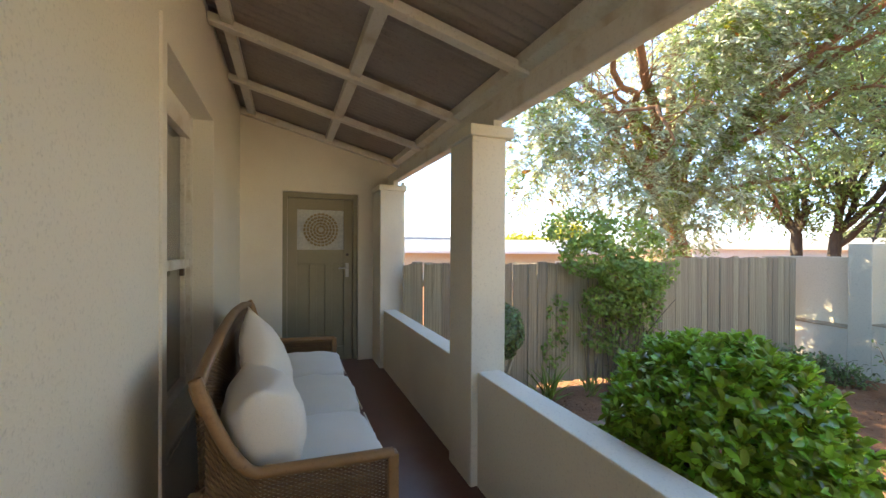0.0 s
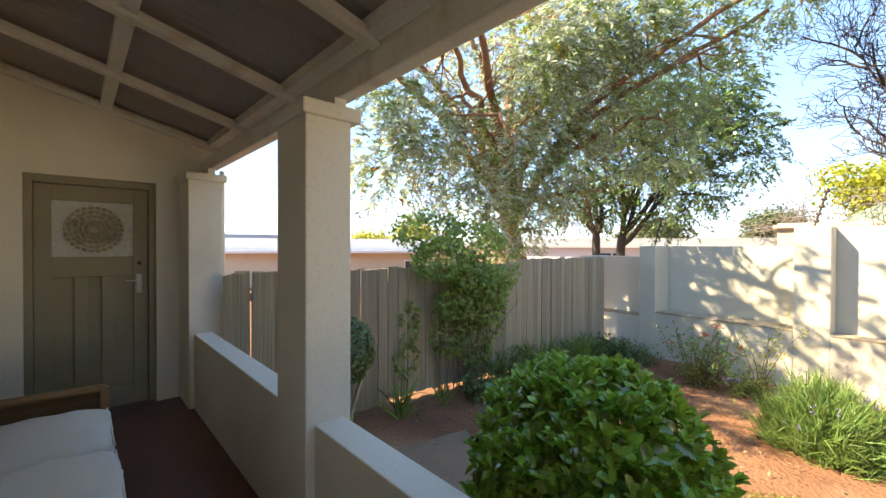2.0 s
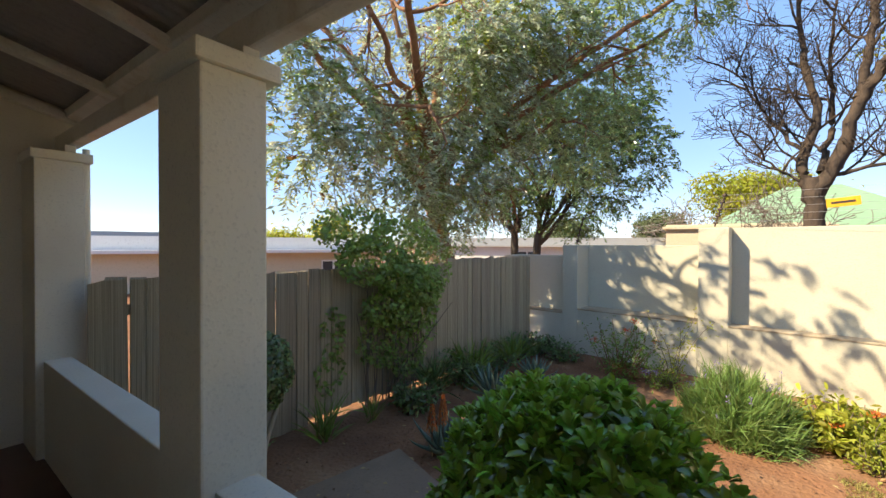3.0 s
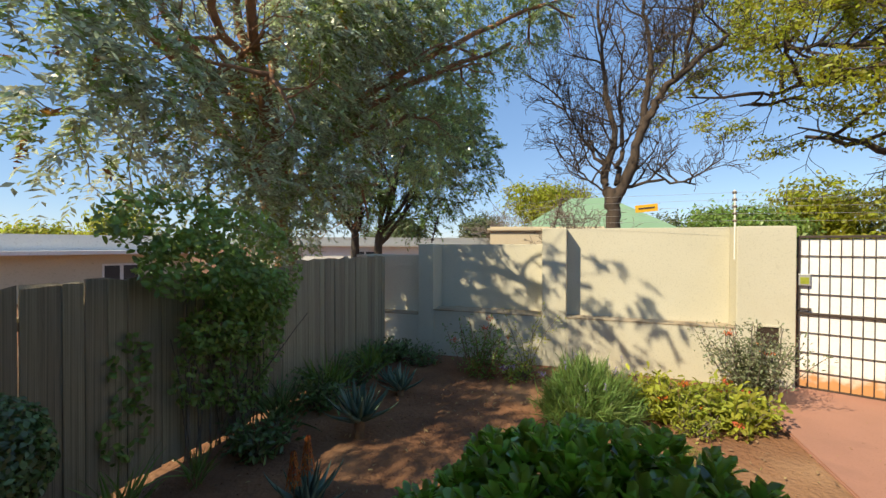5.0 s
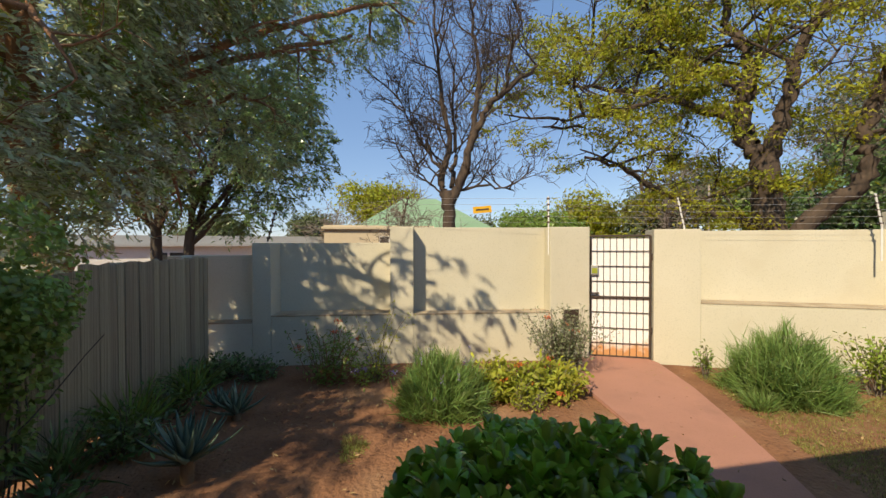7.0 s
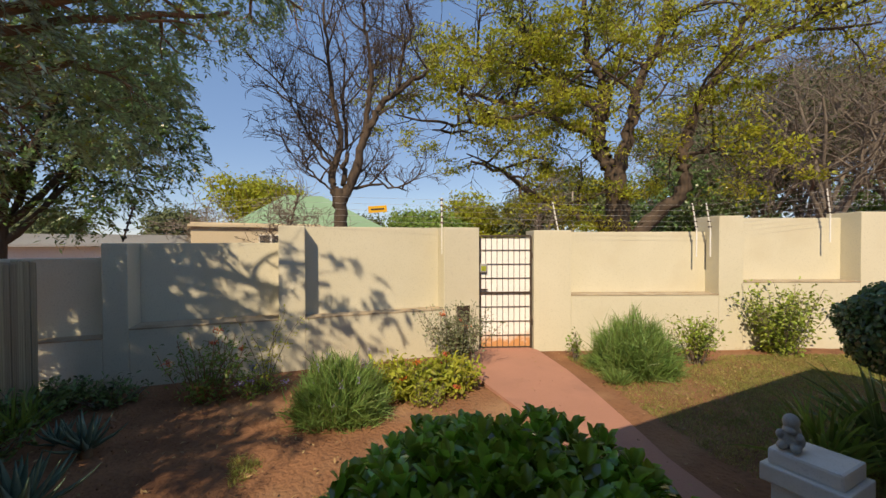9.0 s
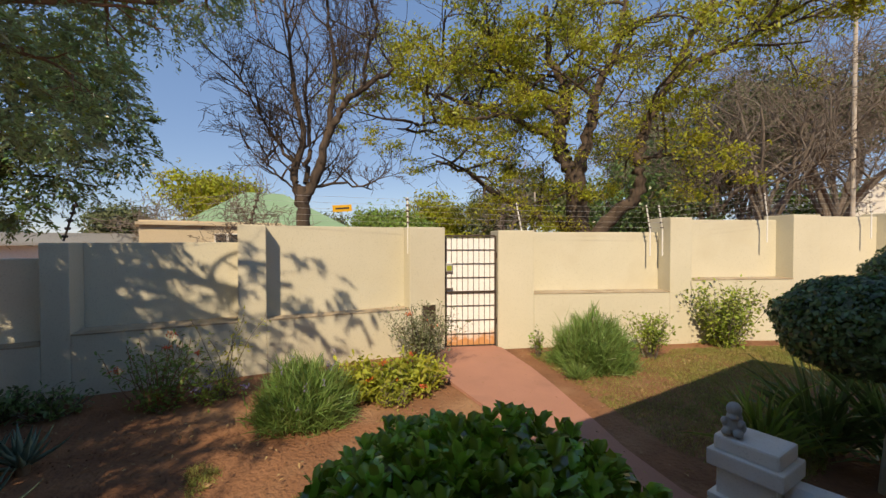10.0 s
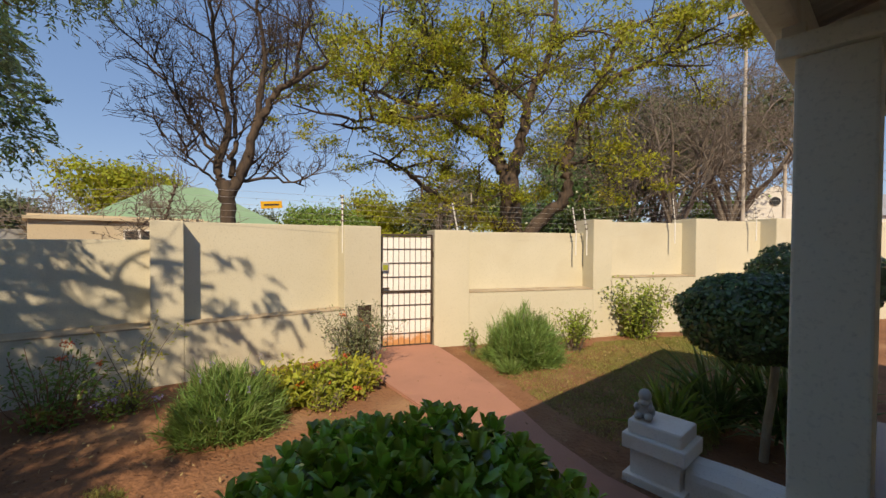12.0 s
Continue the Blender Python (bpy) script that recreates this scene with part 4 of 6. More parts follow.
def winter_tree():
    """The leafless street tree: a short thick trunk, two crooked stems and a narrow crown of fine twigs."""
    rng = np.random.default_rng(5)
    ob = empty("tree")
    b = np.array([10.15, 0.60, 0.0])
    rt, fw = np.array([-0.236, -0.972, 0.0]), np.array([0.972, -0.236, 0.0])
    def P(s, z, f=0.0):
        return b + rt * s + fw * f + np.array([0, 0, z])
    twigs = []
    def stem(pts, r0, r1, shoots, ln, lean=0.0):
        pts = np.array(pts)
        n = len(pts)
        t = np.linspace(0, 1, (n - 1) * 6 + 1)
        Q = np.stack([np.interp(t, np.linspace(0, 1, n), pts[:, k]) for k in range(3)], -1)
        Q[1:-1] = (Q[:-2] + 2 * Q[1:-1] + Q[2:]) / 4
        Q[1:-1] += rng.normal(size=(len(Q) - 2, 3)) * 0.018
        V, F = tube_np(Q, np.linspace(r0, r1, len(Q)) * 0.78 * rng.uniform(0.88, 1.12, len(Q)), 8)
        mesh_np("trunk" if r0 > 0.2 else "limb", V, F, M["bark_winter"], ob, smooth=True)
        for k in range(shoots):
            i = min(int(len(Q) * (0.15 + 0.85 * (k + rng.uniform()) / shoots)), len(Q) - 1)
            a = rng.uniform(0, 6.283)
            d = rt * (math.cos(a) + lean) + fw * math.sin(a) + np.array([0, 0, rng.uniform(0.5, 1.4)])
            tt, _ = branching(rng, Q[i], d, ln * rng.uniform(0.7, 1.25), 0.022, 3, 4, 0.68, 0.36, 0.3, 0.64, 0.0042, 0.15)
            twigs.extend(tt)
    stem([P(0, G), P(0.02, 1.2), P(0.04, 2.1), P(0.0, 2.6)], 0.21, 0.17, 0, 1)
    stem([P(-0.02, 2.4), P(-0.16, 2.85), P(0.08, 3.6), P(-0.12, 4.6), P(-0.2, 5.7), P(-0.3, 7.0)], 0.12, 0.022, 13, 1.15, -0.15)
    stem([P(0.05, 2.3), P(0.37, 3.0), P(0.58, 3.85), P(0.92, 4.45), P(1.45, 4.9), P(1.95, 5.3)], 0.15, 0.05, 8, 1.0, 0.1)
    stem([P(0.55, 3.8), P(0.66, 4.6), P(0.72, 5.2), P(0.55, 6.2), P(0.65, 7.2)], 0.09, 0.02, 10, 1.0)
    stem([P(1.3, 4.8), P(1.35, 5.5), P(1.6, 6.2), P(1.5, 7.0)], 0.05, 0.018, 7, 0.8)
    stem([P(-0.1, 3.0), P(-0.5, 3.6, 0.2), P(-0.9, 4.3, 0.3), P(-1.2, 5.0, 0.4)], 0.05, 0.014, 7, 0.8, -0.2)
    stem([P(-0.05, 2.5), P(-0.5, 2.9, -0.2), P(-1.0, 3.3, -0.3)], 0.035, 0.012, 5, 0.7, -0.2)
    stem([P(0.2, 2.6), P(0.86, 2.75, 0.2), P(1.5, 2.65, 0.3)], 0.05, 0.018, 6, 0.7, 0.2)
    stem([P(0.1, 2.7, 0.1), P(0.2, 3.6, 0.6), P(0.1, 4.8, 0.9), P(0.2, 6.2, 1.1)], 0.08, 0.018, 8, 1.0)
    V, F = gather(twigs)
    tagged(mesh_np("twigs", V, F, M["bark_winter"], ob, "fine crooked bare twigs"), kind="stuff")
    return tagged(ob, "leafless winter tree with dark twigs on the verge outside the wall", "tree")


winter_tree()


def spreading_tree():
    """The big street tree: bold crooked limbs, thin yellow green tufts."""
    rng = np.random.default_rng(33)
    ob = empty("tree")
    b = np.array([9.3, -6.8, G])
    rt = np.array([-0.773, -0.634, 0.0])      # along the street, away from the bare tree
    fw = np.array([0.634, -0.773, 0.0])
    def P(s, z, f=0.0):
        return b + rt * s + fw * f + np.array([0, 0, z])
    tubes, tips = [], []
    def path(pts, r0, r1, shoots=7, ln=1.7):
        pts = np.array(pts)
        n = len(pts)
        t = np.linspace(0, 1, (n - 1) * 6 + 1)
        Q = np.stack([np.interp(t, np.linspace(0, 1, n), pts[:, k]) for k in range(3)], -1)
        for _ in range(2):
            Q[1:-1] = (Q[:-2] + 2 * Q[1:-1] + Q[2:]) / 4
        Q[1:-1] += rng.normal(size=(len(Q) - 2, 3)) * 0.04
        tubes.append(tube_np(Q, np.linspace(r0, r1, len(Q)) * 1.1 * rng.uniform(0.93, 1.07, len(Q)), 9))
        for k in range(shoots):
            i = int(len(Q) * (0.35 + 0.62 * (k + rng.uniform()) / shoots))
            i = min(i, len(Q) - 1)
            d = rng.normal(size=3) * [1, 1, 0.5] + [0, 0, 0.35]
            tt, tp = branching(rng, Q[i], d, ln * rng.uniform(0.7, 1.2), 0.045, 3, 3, 0.8, 0.4, 0.15, 0.66, 0.007, 0.3)
            tubes.extend(tt)
            tips.extend(tp)
    path([P(0.3, 0), P(0.25, 1.5), P(0.1, 2.6), P(0.0, 3.7)], 0.34, 0.25, 0)
    path([P(0, 3.5), P(-0.45, 4.5), P(-0.3, 5.45), P(-0.3, 6.3), P(-0.7, 7.1), P(-0.8, 8.6)], 0.20, 0.06)
    path([P(0, 3.5), P(0.37, 4.75), P(0.6, 6.0), P(1.15, 7.1), P(1.3, 8.8)], 0.18, 0.05)
    path([P(0.35, 1.7), P(1.15, 2.55), P(1.75, 3.2), P(1.6, 4.0), P(1.9, 5.05), P(2.5, 6.15), P(2.85, 7.1), P(3.4, 8.0)], 0.19, 0.05, 9)
    path([P(2.5, 6.15), P(3.3, 6.6), P(4.15, 6.85), P(5.0, 7.4)], 0.09, 0.03)
    path([P(0.0, 2.0), P(-0.3, 2.2), P(-1.2, 2.7), P(-2.2, 3.15), P(-3.1, 3.9), P(-4.2, 4.35)], 0.14, 0.035, 9)
    path([P(-0.3, 5.4), P(-1.1, 6.05), P(-1.9, 6.65), P(-2.4, 7.8)], 0.11, 0.035)
    path([P(-0.45, 4.7), P(-1.7, 5.45), P(-2.75, 5.95), P(-4.0, 6.45), P(-5.0, 6.7)], 0.10, 0.03, 9)
    path([P(-0.2, 4.2, 0.3), P(-0.6, 5.2, 1.0), P(-0.2, 6.6, 1.6), P(0.3, 8.4, 2)], 0.13, 0.05)
    path([P(-2.0, 5.6), P(-3.0, 5.2, -0.8), P(-4.0, 5.2, -1.2), P(-4.8, 5.0, -1.6)], 0.06, 0.02)
    path([P(-1.9, 6.6), P(-3.2, 7.4), P(-4.4, 7.8)], 0.06, 0.02)
    V, F = gather(tubes)
    mesh_np("trunk", V, F, M["bark_winter"], ob, "thick crooked dark limbs", True)
    T = np.array([t[0] for t in tips])
    pickc = rng.choice(len(T), 2100)
    c = (T[pickc][:, None] + rng.normal(size=(2100, 26, 3)) * 0.17 * np.array([1, 1, 0.4])).reshape(-1, 3)
    v, f = leaves(c, rng.normal(size=(len(c), 3)) + [0, 0, 0.7], 0.13, 0.05, rng, 0.12, 0.2)
    mesh_np("crown", v, f, M["leaf_yellow"], ob, "thin yellow green feathery foliage")
    return tagged(ob, "wide spreading street tree with crooked limbs and thin yellow green leaves", "tree")


spreading_tree()


def polar(bearing, dist, z=G):
    a = radians(bearing)
    return (1.6 + dist * math.sin(a), 2.5 + dist * math.cos(a), z)


def far_tree(bearing, dist, height, width, leaf, seed, bark="bark_brown", trunk=0.25, low=0.3, label="", dens=1.0):
    x, y, z = polar(bearing, dist)
    rng = np.random.default_rng(seed)
    lobes = []
    for k in range(9):
        a = rng.uniform(0, 6.28)
        rr = rng.uniform(0.0, 0.55) * width
        zz = height * rng.uniform(low + 0.12, 0.88)
        lobes.append((x + rr * math.cos(a), y + rr * math.sin(a), z + zz, width * rng.uniform(0.3, 0.5), width * rng.uniform(0.3, 0.5), height * rng.uniform(0.1, 0.18)))
    s = dist / 25
    return leafy_tree(label, (x, y, z), height, lobes, M[leaf], M[bark], seed, int(330 * dens), 26, 0.32 * max(0.8, s), 0.2 * s + 0.06, 0.085 * s + 0.03, trunk, 5, 2, 3)


far_tree(92.2, 44, 8.6, 6.2, "leaf_yellow", 41, label="rounded yellow green tree behind the green roofed house", low=0.25)
far_tree(96.0, 42, 6.6, 3.6, "leaf_yellow", 42, label="rounded yellow green tree behind the green roofed house", low=0.25)
far_tree(117, 26, 4.6, 3.6, "leaf_mid", 43, label="bushy mid green tree across the street", low=0.1)
far_tree(122, 30, 5.2, 3.8, "leaf_yellow", 44, label="bushy yellowish green tree across the street", low=0.1)
far_tree(128, 34, 6.0, 4.6, "leaf_far", 45, label="grey green tree across the street", low=0.2, dens=0.8)
far_tree(112, 34, 5.4, 4.4, "leaf_mid", 46, label="bushy mid green tree across the street", low=0.1)
far_tree(134, 38, 8.0, 5.5, "leaf_far", 47, label="tall grey green tree across the street", low=0.25, dens=0.9)
far_tree(147, 24, 6.5, 4.5, "leaf_dark", 48, label="dense dark green tree across the street", low=0.12)
far_tree(151, 27, 8.0, 4.8, "leaf_dark", 49, label="dense dark green tree across the street", low=0.12)
far_tree(156, 30, 9.0, 4.4, "leaf_far", 50, label="tall thin leaved tree across the street", low=0.35, dens=0.8)
far_tree(150, 32, 12.5, 5.4, "leaf_far", 51, label="tall pine like tree across the street", low=0.45, dens=1.0)
far_tree(159, 34, 12.0, 5.2, "leaf_far", 52, label="tall pine like tree across the street", low=0.5, dens=0.9)
far_tree(143, 36, 7.5, 5.0, "leaf_mid", 53, label="mid green tree across the street", low=0.15)
far_tree(84, 44, 4.4, 3.0, "leaf_far", 54, label="small grey green tree beyond the roofs", low=0.2)
far_tree(33, 24, 3.0, 2.4, "leaf_yellow", 55, label="clipped yellow green tree beyond the neighbouring roof", low=0.1)
far_tree(39, 22, 3.2, 2.2, "leaf_yellow", 56, label="clipped yellow green tree beyond the neighbouring roof", low=0.1)
far_tree(72, 30, 3.6, 3.2, "leaf_far", 57, label="small grey green tree beyond the roofs", low=0.1)
far_tree(106, 60, 5.2, 6.0, "leaf_far", 58, label="distant grey green tree", low=0.1)
far_tree(165, 40, 7.0, 5.0, "leaf_mid", 59, label="mid green tree far down the street", low=0.2)
far_tree(153, 29, 10.5, 5.2, "leaf_far", 66, label="tall grey green tree across the street", low=0.4, dens=0.9)
far_tree(161, 28, 11.5, 5.6, "leaf_far", 67, label="tall pine like tree across the street", low=0.42, dens=1.0)
far_tree(167, 31, 12.5, 6.2, "leaf_far", 68, label="tall pine like tree across the street", low=0.45, dens=1.0)
x, y, z = polar(161.5, 20)
bare_tree("leafless greyish tree with tangled twigs down the street", (x, y, z), 10.5, 0.17, 69, M["bark_brown"], (0.03, 0.02, 1), 7, 4, 4, 0.9, 0.008, 0.02)
x, y, z = polar(156, 25)
bare_tree("leafless reddish tree with tangled twigs down the street", (x, y, z), 11.5, 0.2, 61, M["bark_brown"], (0.03, 0.05, 1), 7, 4, 4, 0.85, 0.009, 0.05)
x, y, z = polar(166, 23)
bare_tree("leafless reddish tree with tangled twigs down the street", (x, y, z), 11.0, 0.2, 62, M["bark_brown"], (-0.03, 0.05, 1), 7, 4, 4, 0.85, 0.009, 0.05)
x, y, z = polar(87, 24)
bare_tree("small leafless tree beyond the grey roof", (x, y, z), 4.2, 0.09, 63, M["bark_brown"], (0, 0, 1), 6, 3, 4, 0.7, 0.012, 0.2)
x, y, z = polar(97.5, 17)
bare_tree("small leafless tree in front of the beige house", (x, y, z), 4.0, 0.08, 64, M["bark_brown"], (0, 0, 1), 6, 3, 4, 0.8, 0.009, 0.2)
x, y, z = polar(131, 28)
bare_tree("thin leafless tree across the street", (x, y, z), 7.0, 0.12, 65, M["bark_brown"], (0, 0, 1), 6, 3, 4, 0.7, 0.014, 0.2)


# ---- far buildings, hill, poles ----
M["beige_wall"] = mat("beige_house_wall", (0.62, 0.53, 0.39), 0.85, (0.57, 0.48, 0.35), 0.6, 20, 0.1)
M["white_wall"] = mat("white_house_wall", (0.75, 0.74, 0.71), 0.8, (0.7, 0.69, 0.66), 0.6, 20, 0.1)
M["green_roof"] = mat("pale_green_roof", (0.22, 0.35, 0.22), 0.6, (0.18, 0.30, 0.18), 0.5, 14, 0.1)
M["grey_roof"] = mat("grey_sheet_roof", (0.36, 0.37, 0.38), 0.5, (0.30, 0.31, 0.32), 0.5, 14, 0.1)
M["pane_dark"] = mat("dark_window_pane", (0.04, 0.045, 0.05), 0.15, (0.05, 0.055, 0.06), 2, 20, 0.0)
M["red_tiles"] = mat("red_roof_edge", (0.33, 0.12, 0.09), 0.8, (0.28, 0.1, 0.08), 2, 30, 0.2)
M["hill"] = mat("hazy_hill", (0.30, 0.31, 0.30), 1.0, (0.24, 0.26, 0.25), 0.02, 0.3, 0.0)


def house(name, label, m0, w, d, h, rise, wall, roof, windows, flat=False, over=0.4):
    ob = empty(name)
    part("wall", box(-w / 2, w / 2, 0, d, G - 0.2, h, 0.0, m0), wall, ob)
    bm = bmesh.new()
    if flat:
        add_box(bm, -w / 2 - over, w / 2 + over, -over, d + over, h, h + 0.12, m0)
        add_box(bm, -w / 2 - 0.02, w / 2 + 0.02, 0.3, d, h + 0.12, h + rise, m0)
    else:
        o = over
        q = [(-w / 2 - o, -o, h), (w / 2 + o, -o, h), (w / 2 + o, d + o, h), (-w / 2 - o, d + o, h), (-w / 2 + d * 0.45, d / 2, h + rise), (w / 2 - d * 0.45, d / 2, h + rise)]
        vs = [bm.verts.new(m0 @ Vector(p)) for p in q]
        for f in ((0, 1, 5, 4), (1, 2, 5), (2, 3, 4, 5), (3, 0, 4), (3, 2, 1, 0)):
            bm.faces.new([vs[i] for i in f])
    part("roof", bm, roof, ob)
    for x, z, ww, hh in windows:
        win = part("window", box(x - ww / 2, x + ww / 2, -0.06, 0.02, z, z + hh, 0.0, m0), M["white_wall"], ob)
        for k in (-1, 1):
            part("pane", box(x + k * ww / 4 - ww / 4 + 0.05, x + k * ww / 4 + ww / 4 - 0.05, -0.075, -0.055, z + 0.06, z + hh - 0.06, 0.0, m0), M["pane_dark"], win)
    return tagged(ob, label, "house")


def facing(bearing, dist, turn=0.0):
    x, y, _ = polar(bearing, dist)
    return Matrix.Translation((x, y, 0)) @ Matrix.Rotation(radians(-bearing + turn), 4, "Z")


house("house", "low beige house with a pale sheet roof over the fence", facing(22, 16.5, -4), 14.0, 6.0, 1.12, 0.62, M["beige_wall"], M["white_wall"], [(5.0, 0.2, 1.0, 0.6)], True, 0.5)
house("house", "far house with a red edged roof over the fence", facing(12, 30, 0), 16.0, 6.0, 1.6, 0.6, M["red_tiles"], M["grey_roof"], [], True, 0.4)
house("house", "beige house with a pale green hipped roof", facing(99.2, 25, 6), 9.5, 8.0, 2.0, 2.7, M["beige_wall"], M["green_roof"], [(-3.2, 0.9, 1.2, 0.8), (1.0, 0.9, 1.2, 0.8)])
house("house", "low beige house wing with a white roof edge", facing(93.0, 22, 8), 6.0, 5.0, 2.25, 0.22, M["beige_wall"], M["beige_wall"], [(0.4, 1.2, 1.1, 0.7), (2.4, 1.2, 0.9, 0.7)], True, 0.15)
house("house", "long grey roofed house beyond the corner of the garden", facing(72, 24, 0), 15.0, 5.0, 1.35, 0.55, M["white_wall"], M["grey_roof"], [(3.0, 0.6, 1.5, 0.5), (-2.0, 0.6, 1.5, 0.5)], True, 0.3)
house("house", "grey roofed house beyond the bare tree", facing(109, 30, 0), 9.0, 6.0, 1.7, 0.8, M["white_wall"], M["grey_roof"], [(0, 0.4, 1.6, 0.7)])


def gabled_house():
    m0 = facing(170.8, 38, 0)
    ob = empty("house")
    bm = bmesh.new()
    w, h, p, d = 4.6, 3.6, 2.1, 8.0
    prof = [(-w / 2, G), (w / 2, G), (w / 2, h), (0.5, h + p * 0.85), (0, h + p), (-0.5, h + p * 0.85), (-w / 2, h)]
    f = bm.faces.new([bm.verts.new((x, 0, z)) for x, z in prof])
    r = bmesh.ops.extrude_face_region(bm, geom=[f])
    bmesh.ops.translate(bm, vec=(0, 0.3, 0), verts=[v for v in r["geom"] if isinstance(v, bmesh.types.BMVert)])
    bmesh.ops.recalc_face_normals(bm, faces=bm.faces[:])
    bmesh.ops.transform(bm, matrix=m0, verts=bm.verts)
    part("gable", bm, M["white_wall"], ob, "white plastered gable with a moulded edge")
    part("wall", box(-w / 2 - 6, w / 2 + 4, 0.3, d, G, h - 0.3, 0.0, m0), M["white_wall"], ob)
    bm = bmesh.new()
    vs = [bm.verts.new(m0 @ Vector(q)) for q in ((-w / 2 - 6.3, 0.1, h - 0.3), (w / 2 + 4.3, 0.1, h - 0.3), (w / 2 + 4.3, d, h + 1.7), (-w / 2 - 6.3, d, h + 1.7))]
    bm.faces.new(vs)
    part("roof", bm, M["grey_roof"], ob)
    for x in (-0.8, 0.8):
        win = part("window", box(x - 0.55, x + 0.55, -0.06, 0.02, 1.7, 3.2, 0.0, m0), M["white_wall"], ob)
        for a in (-0.26, 0.26):
            part("pane", box(x + a - 0.22, x + a + 0.22, -0.075, -0.055, 1.8, 3.1, 0.0, m0), M["pane_dark"], win)
    bm = bmesh.new()
    add_rod(bm, m0 @ Vector((0, -0.05, 4.5)), m0 @ Vector((0, 0.02, 4.5)), 0.32, n=18)
    part("round_vent", bm, M["pane_dark"], ob)
    tagged(ob, "white gabled house far down the street", "house")


gabled_house()


def hills():
    bm = bmesh.new()
    rng = random.Random(8)
    n = 160
    lo, hi = [], []
    for i in range(n + 1):
        a = 2 * math.pi * i / n
        R = 700
        h = 9 + 7 * noise.noise(Vector((math.cos(a) * 3, math.sin(a) * 3, 1))) + 3 * noise.noise(Vector((math.cos(a) * 14, math.sin(a) * 14, 4)))
        lo.append(bm.verts.new((R * math.cos(a), R * math.sin(a), -2)))
        hi.append(bm.verts.new(((R + 90) * math.cos(a), (R + 90) * math.sin(a), max(4, h))))
    for i in range(n):
        bm.faces.new((lo[i], lo[i + 1], hi[i + 1], hi[i]))
    structure(link("backdrop", bm, M["hill"], smooth=True), "low hazy hills on the horizon", "hills")


hills()


def street_pole(bearing, dist, h, r, label, arm=0.0):
    x, y, z = polar(bearing, dist)
    ob = empty("utility_pole")
    bm = bmesh.new()
    add_rod(bm, (x, y, z), (x, y, h), r, r * 0.75, 10)
    part("pole", bm, M["pole_wood"], ob)
    if arm:
        part("crossarm", box(x - arm, x + arm, y - 0.05, y + 0.05, h - 0.5, h - 0.38, 0.01), M["pole_wood"], ob)
    return tagged(ob, label, "pole")


M["pole_wood"] = mat("pale_pole", (0.5, 0.46, 0.42), 0.8, (0.4, 0.34, 0.28), 3, 30, 0.3)
street_pole(168.0, 19, 10.6, 0.07, "tall pale utility pole with a crossarm down the street", 0.6)
street_pole(171.6, 21, 4.6, 0.08, "short brown timber pole beside the white house")
street_pole(135.2, 20, 3.9, 0.05, "thin pale pole across the street")


# ---- garden plants ----
def shaped_bush(name, label, centre, radii, power, count, length, width, leaf, seed, stem=None, stem_r=0.03, category="bush", inner=0.5, twist=0.7):
    """A clipped shrub: leaves over a rounded-box shell, a darker inner layer and its stems."""
    rng = np.random.default_rng(seed)
    ob = empty(name)
    d = rng.normal(size=(count, 3))
    d /= np.linalg.norm(d, axis=1, keepdims=True)
    k = (np.abs(d) ** power).sum(1, keepdims=True) ** (-1 / power)
    bump = np.array([1 + 0.10 * noise.noise(Vector(p) * 2.3) + 0.05 * noise.noise(Vector(p) * 7) for p in d])[:, None]
    depth = np.where(rng.uniform(size=(count, 1)) < 0.72, rng.uniform(0.90, 1.04, (count, 1)), rng.uniform(inner, 0.92, (count, 1)))
    c = np.array(centre) + d * k * np.array(radii) * depth * bump
    nm = d + rng.normal(size=(count, 3)) * twist * 0.6 + [0, 0, 0.25]
    ax = d * 0.8 + rng.normal(size=(count, 3)) * 0.6 + [0, 0, 0.4]
    v, f = leaves(c, nm, length, width, rng, 0.16, 0.0, ax)
    mesh_np("foliage", v, f, leaf, ob)
    if stem:
        for x, y in stem:
            pts, rad, _ = limb(rng, (x, y, G - 0.03), (centre[0] - x, centre[1] - y, 1.0), centre[2] - G, stem_r, 6, 0.12, 0, 0.8)
            V, F = tube_np(pts, rad, 8)
            mesh_np("stem", V, F, M["bark_pale"], ob, smooth=True)
    return tagged(ob, label, category)


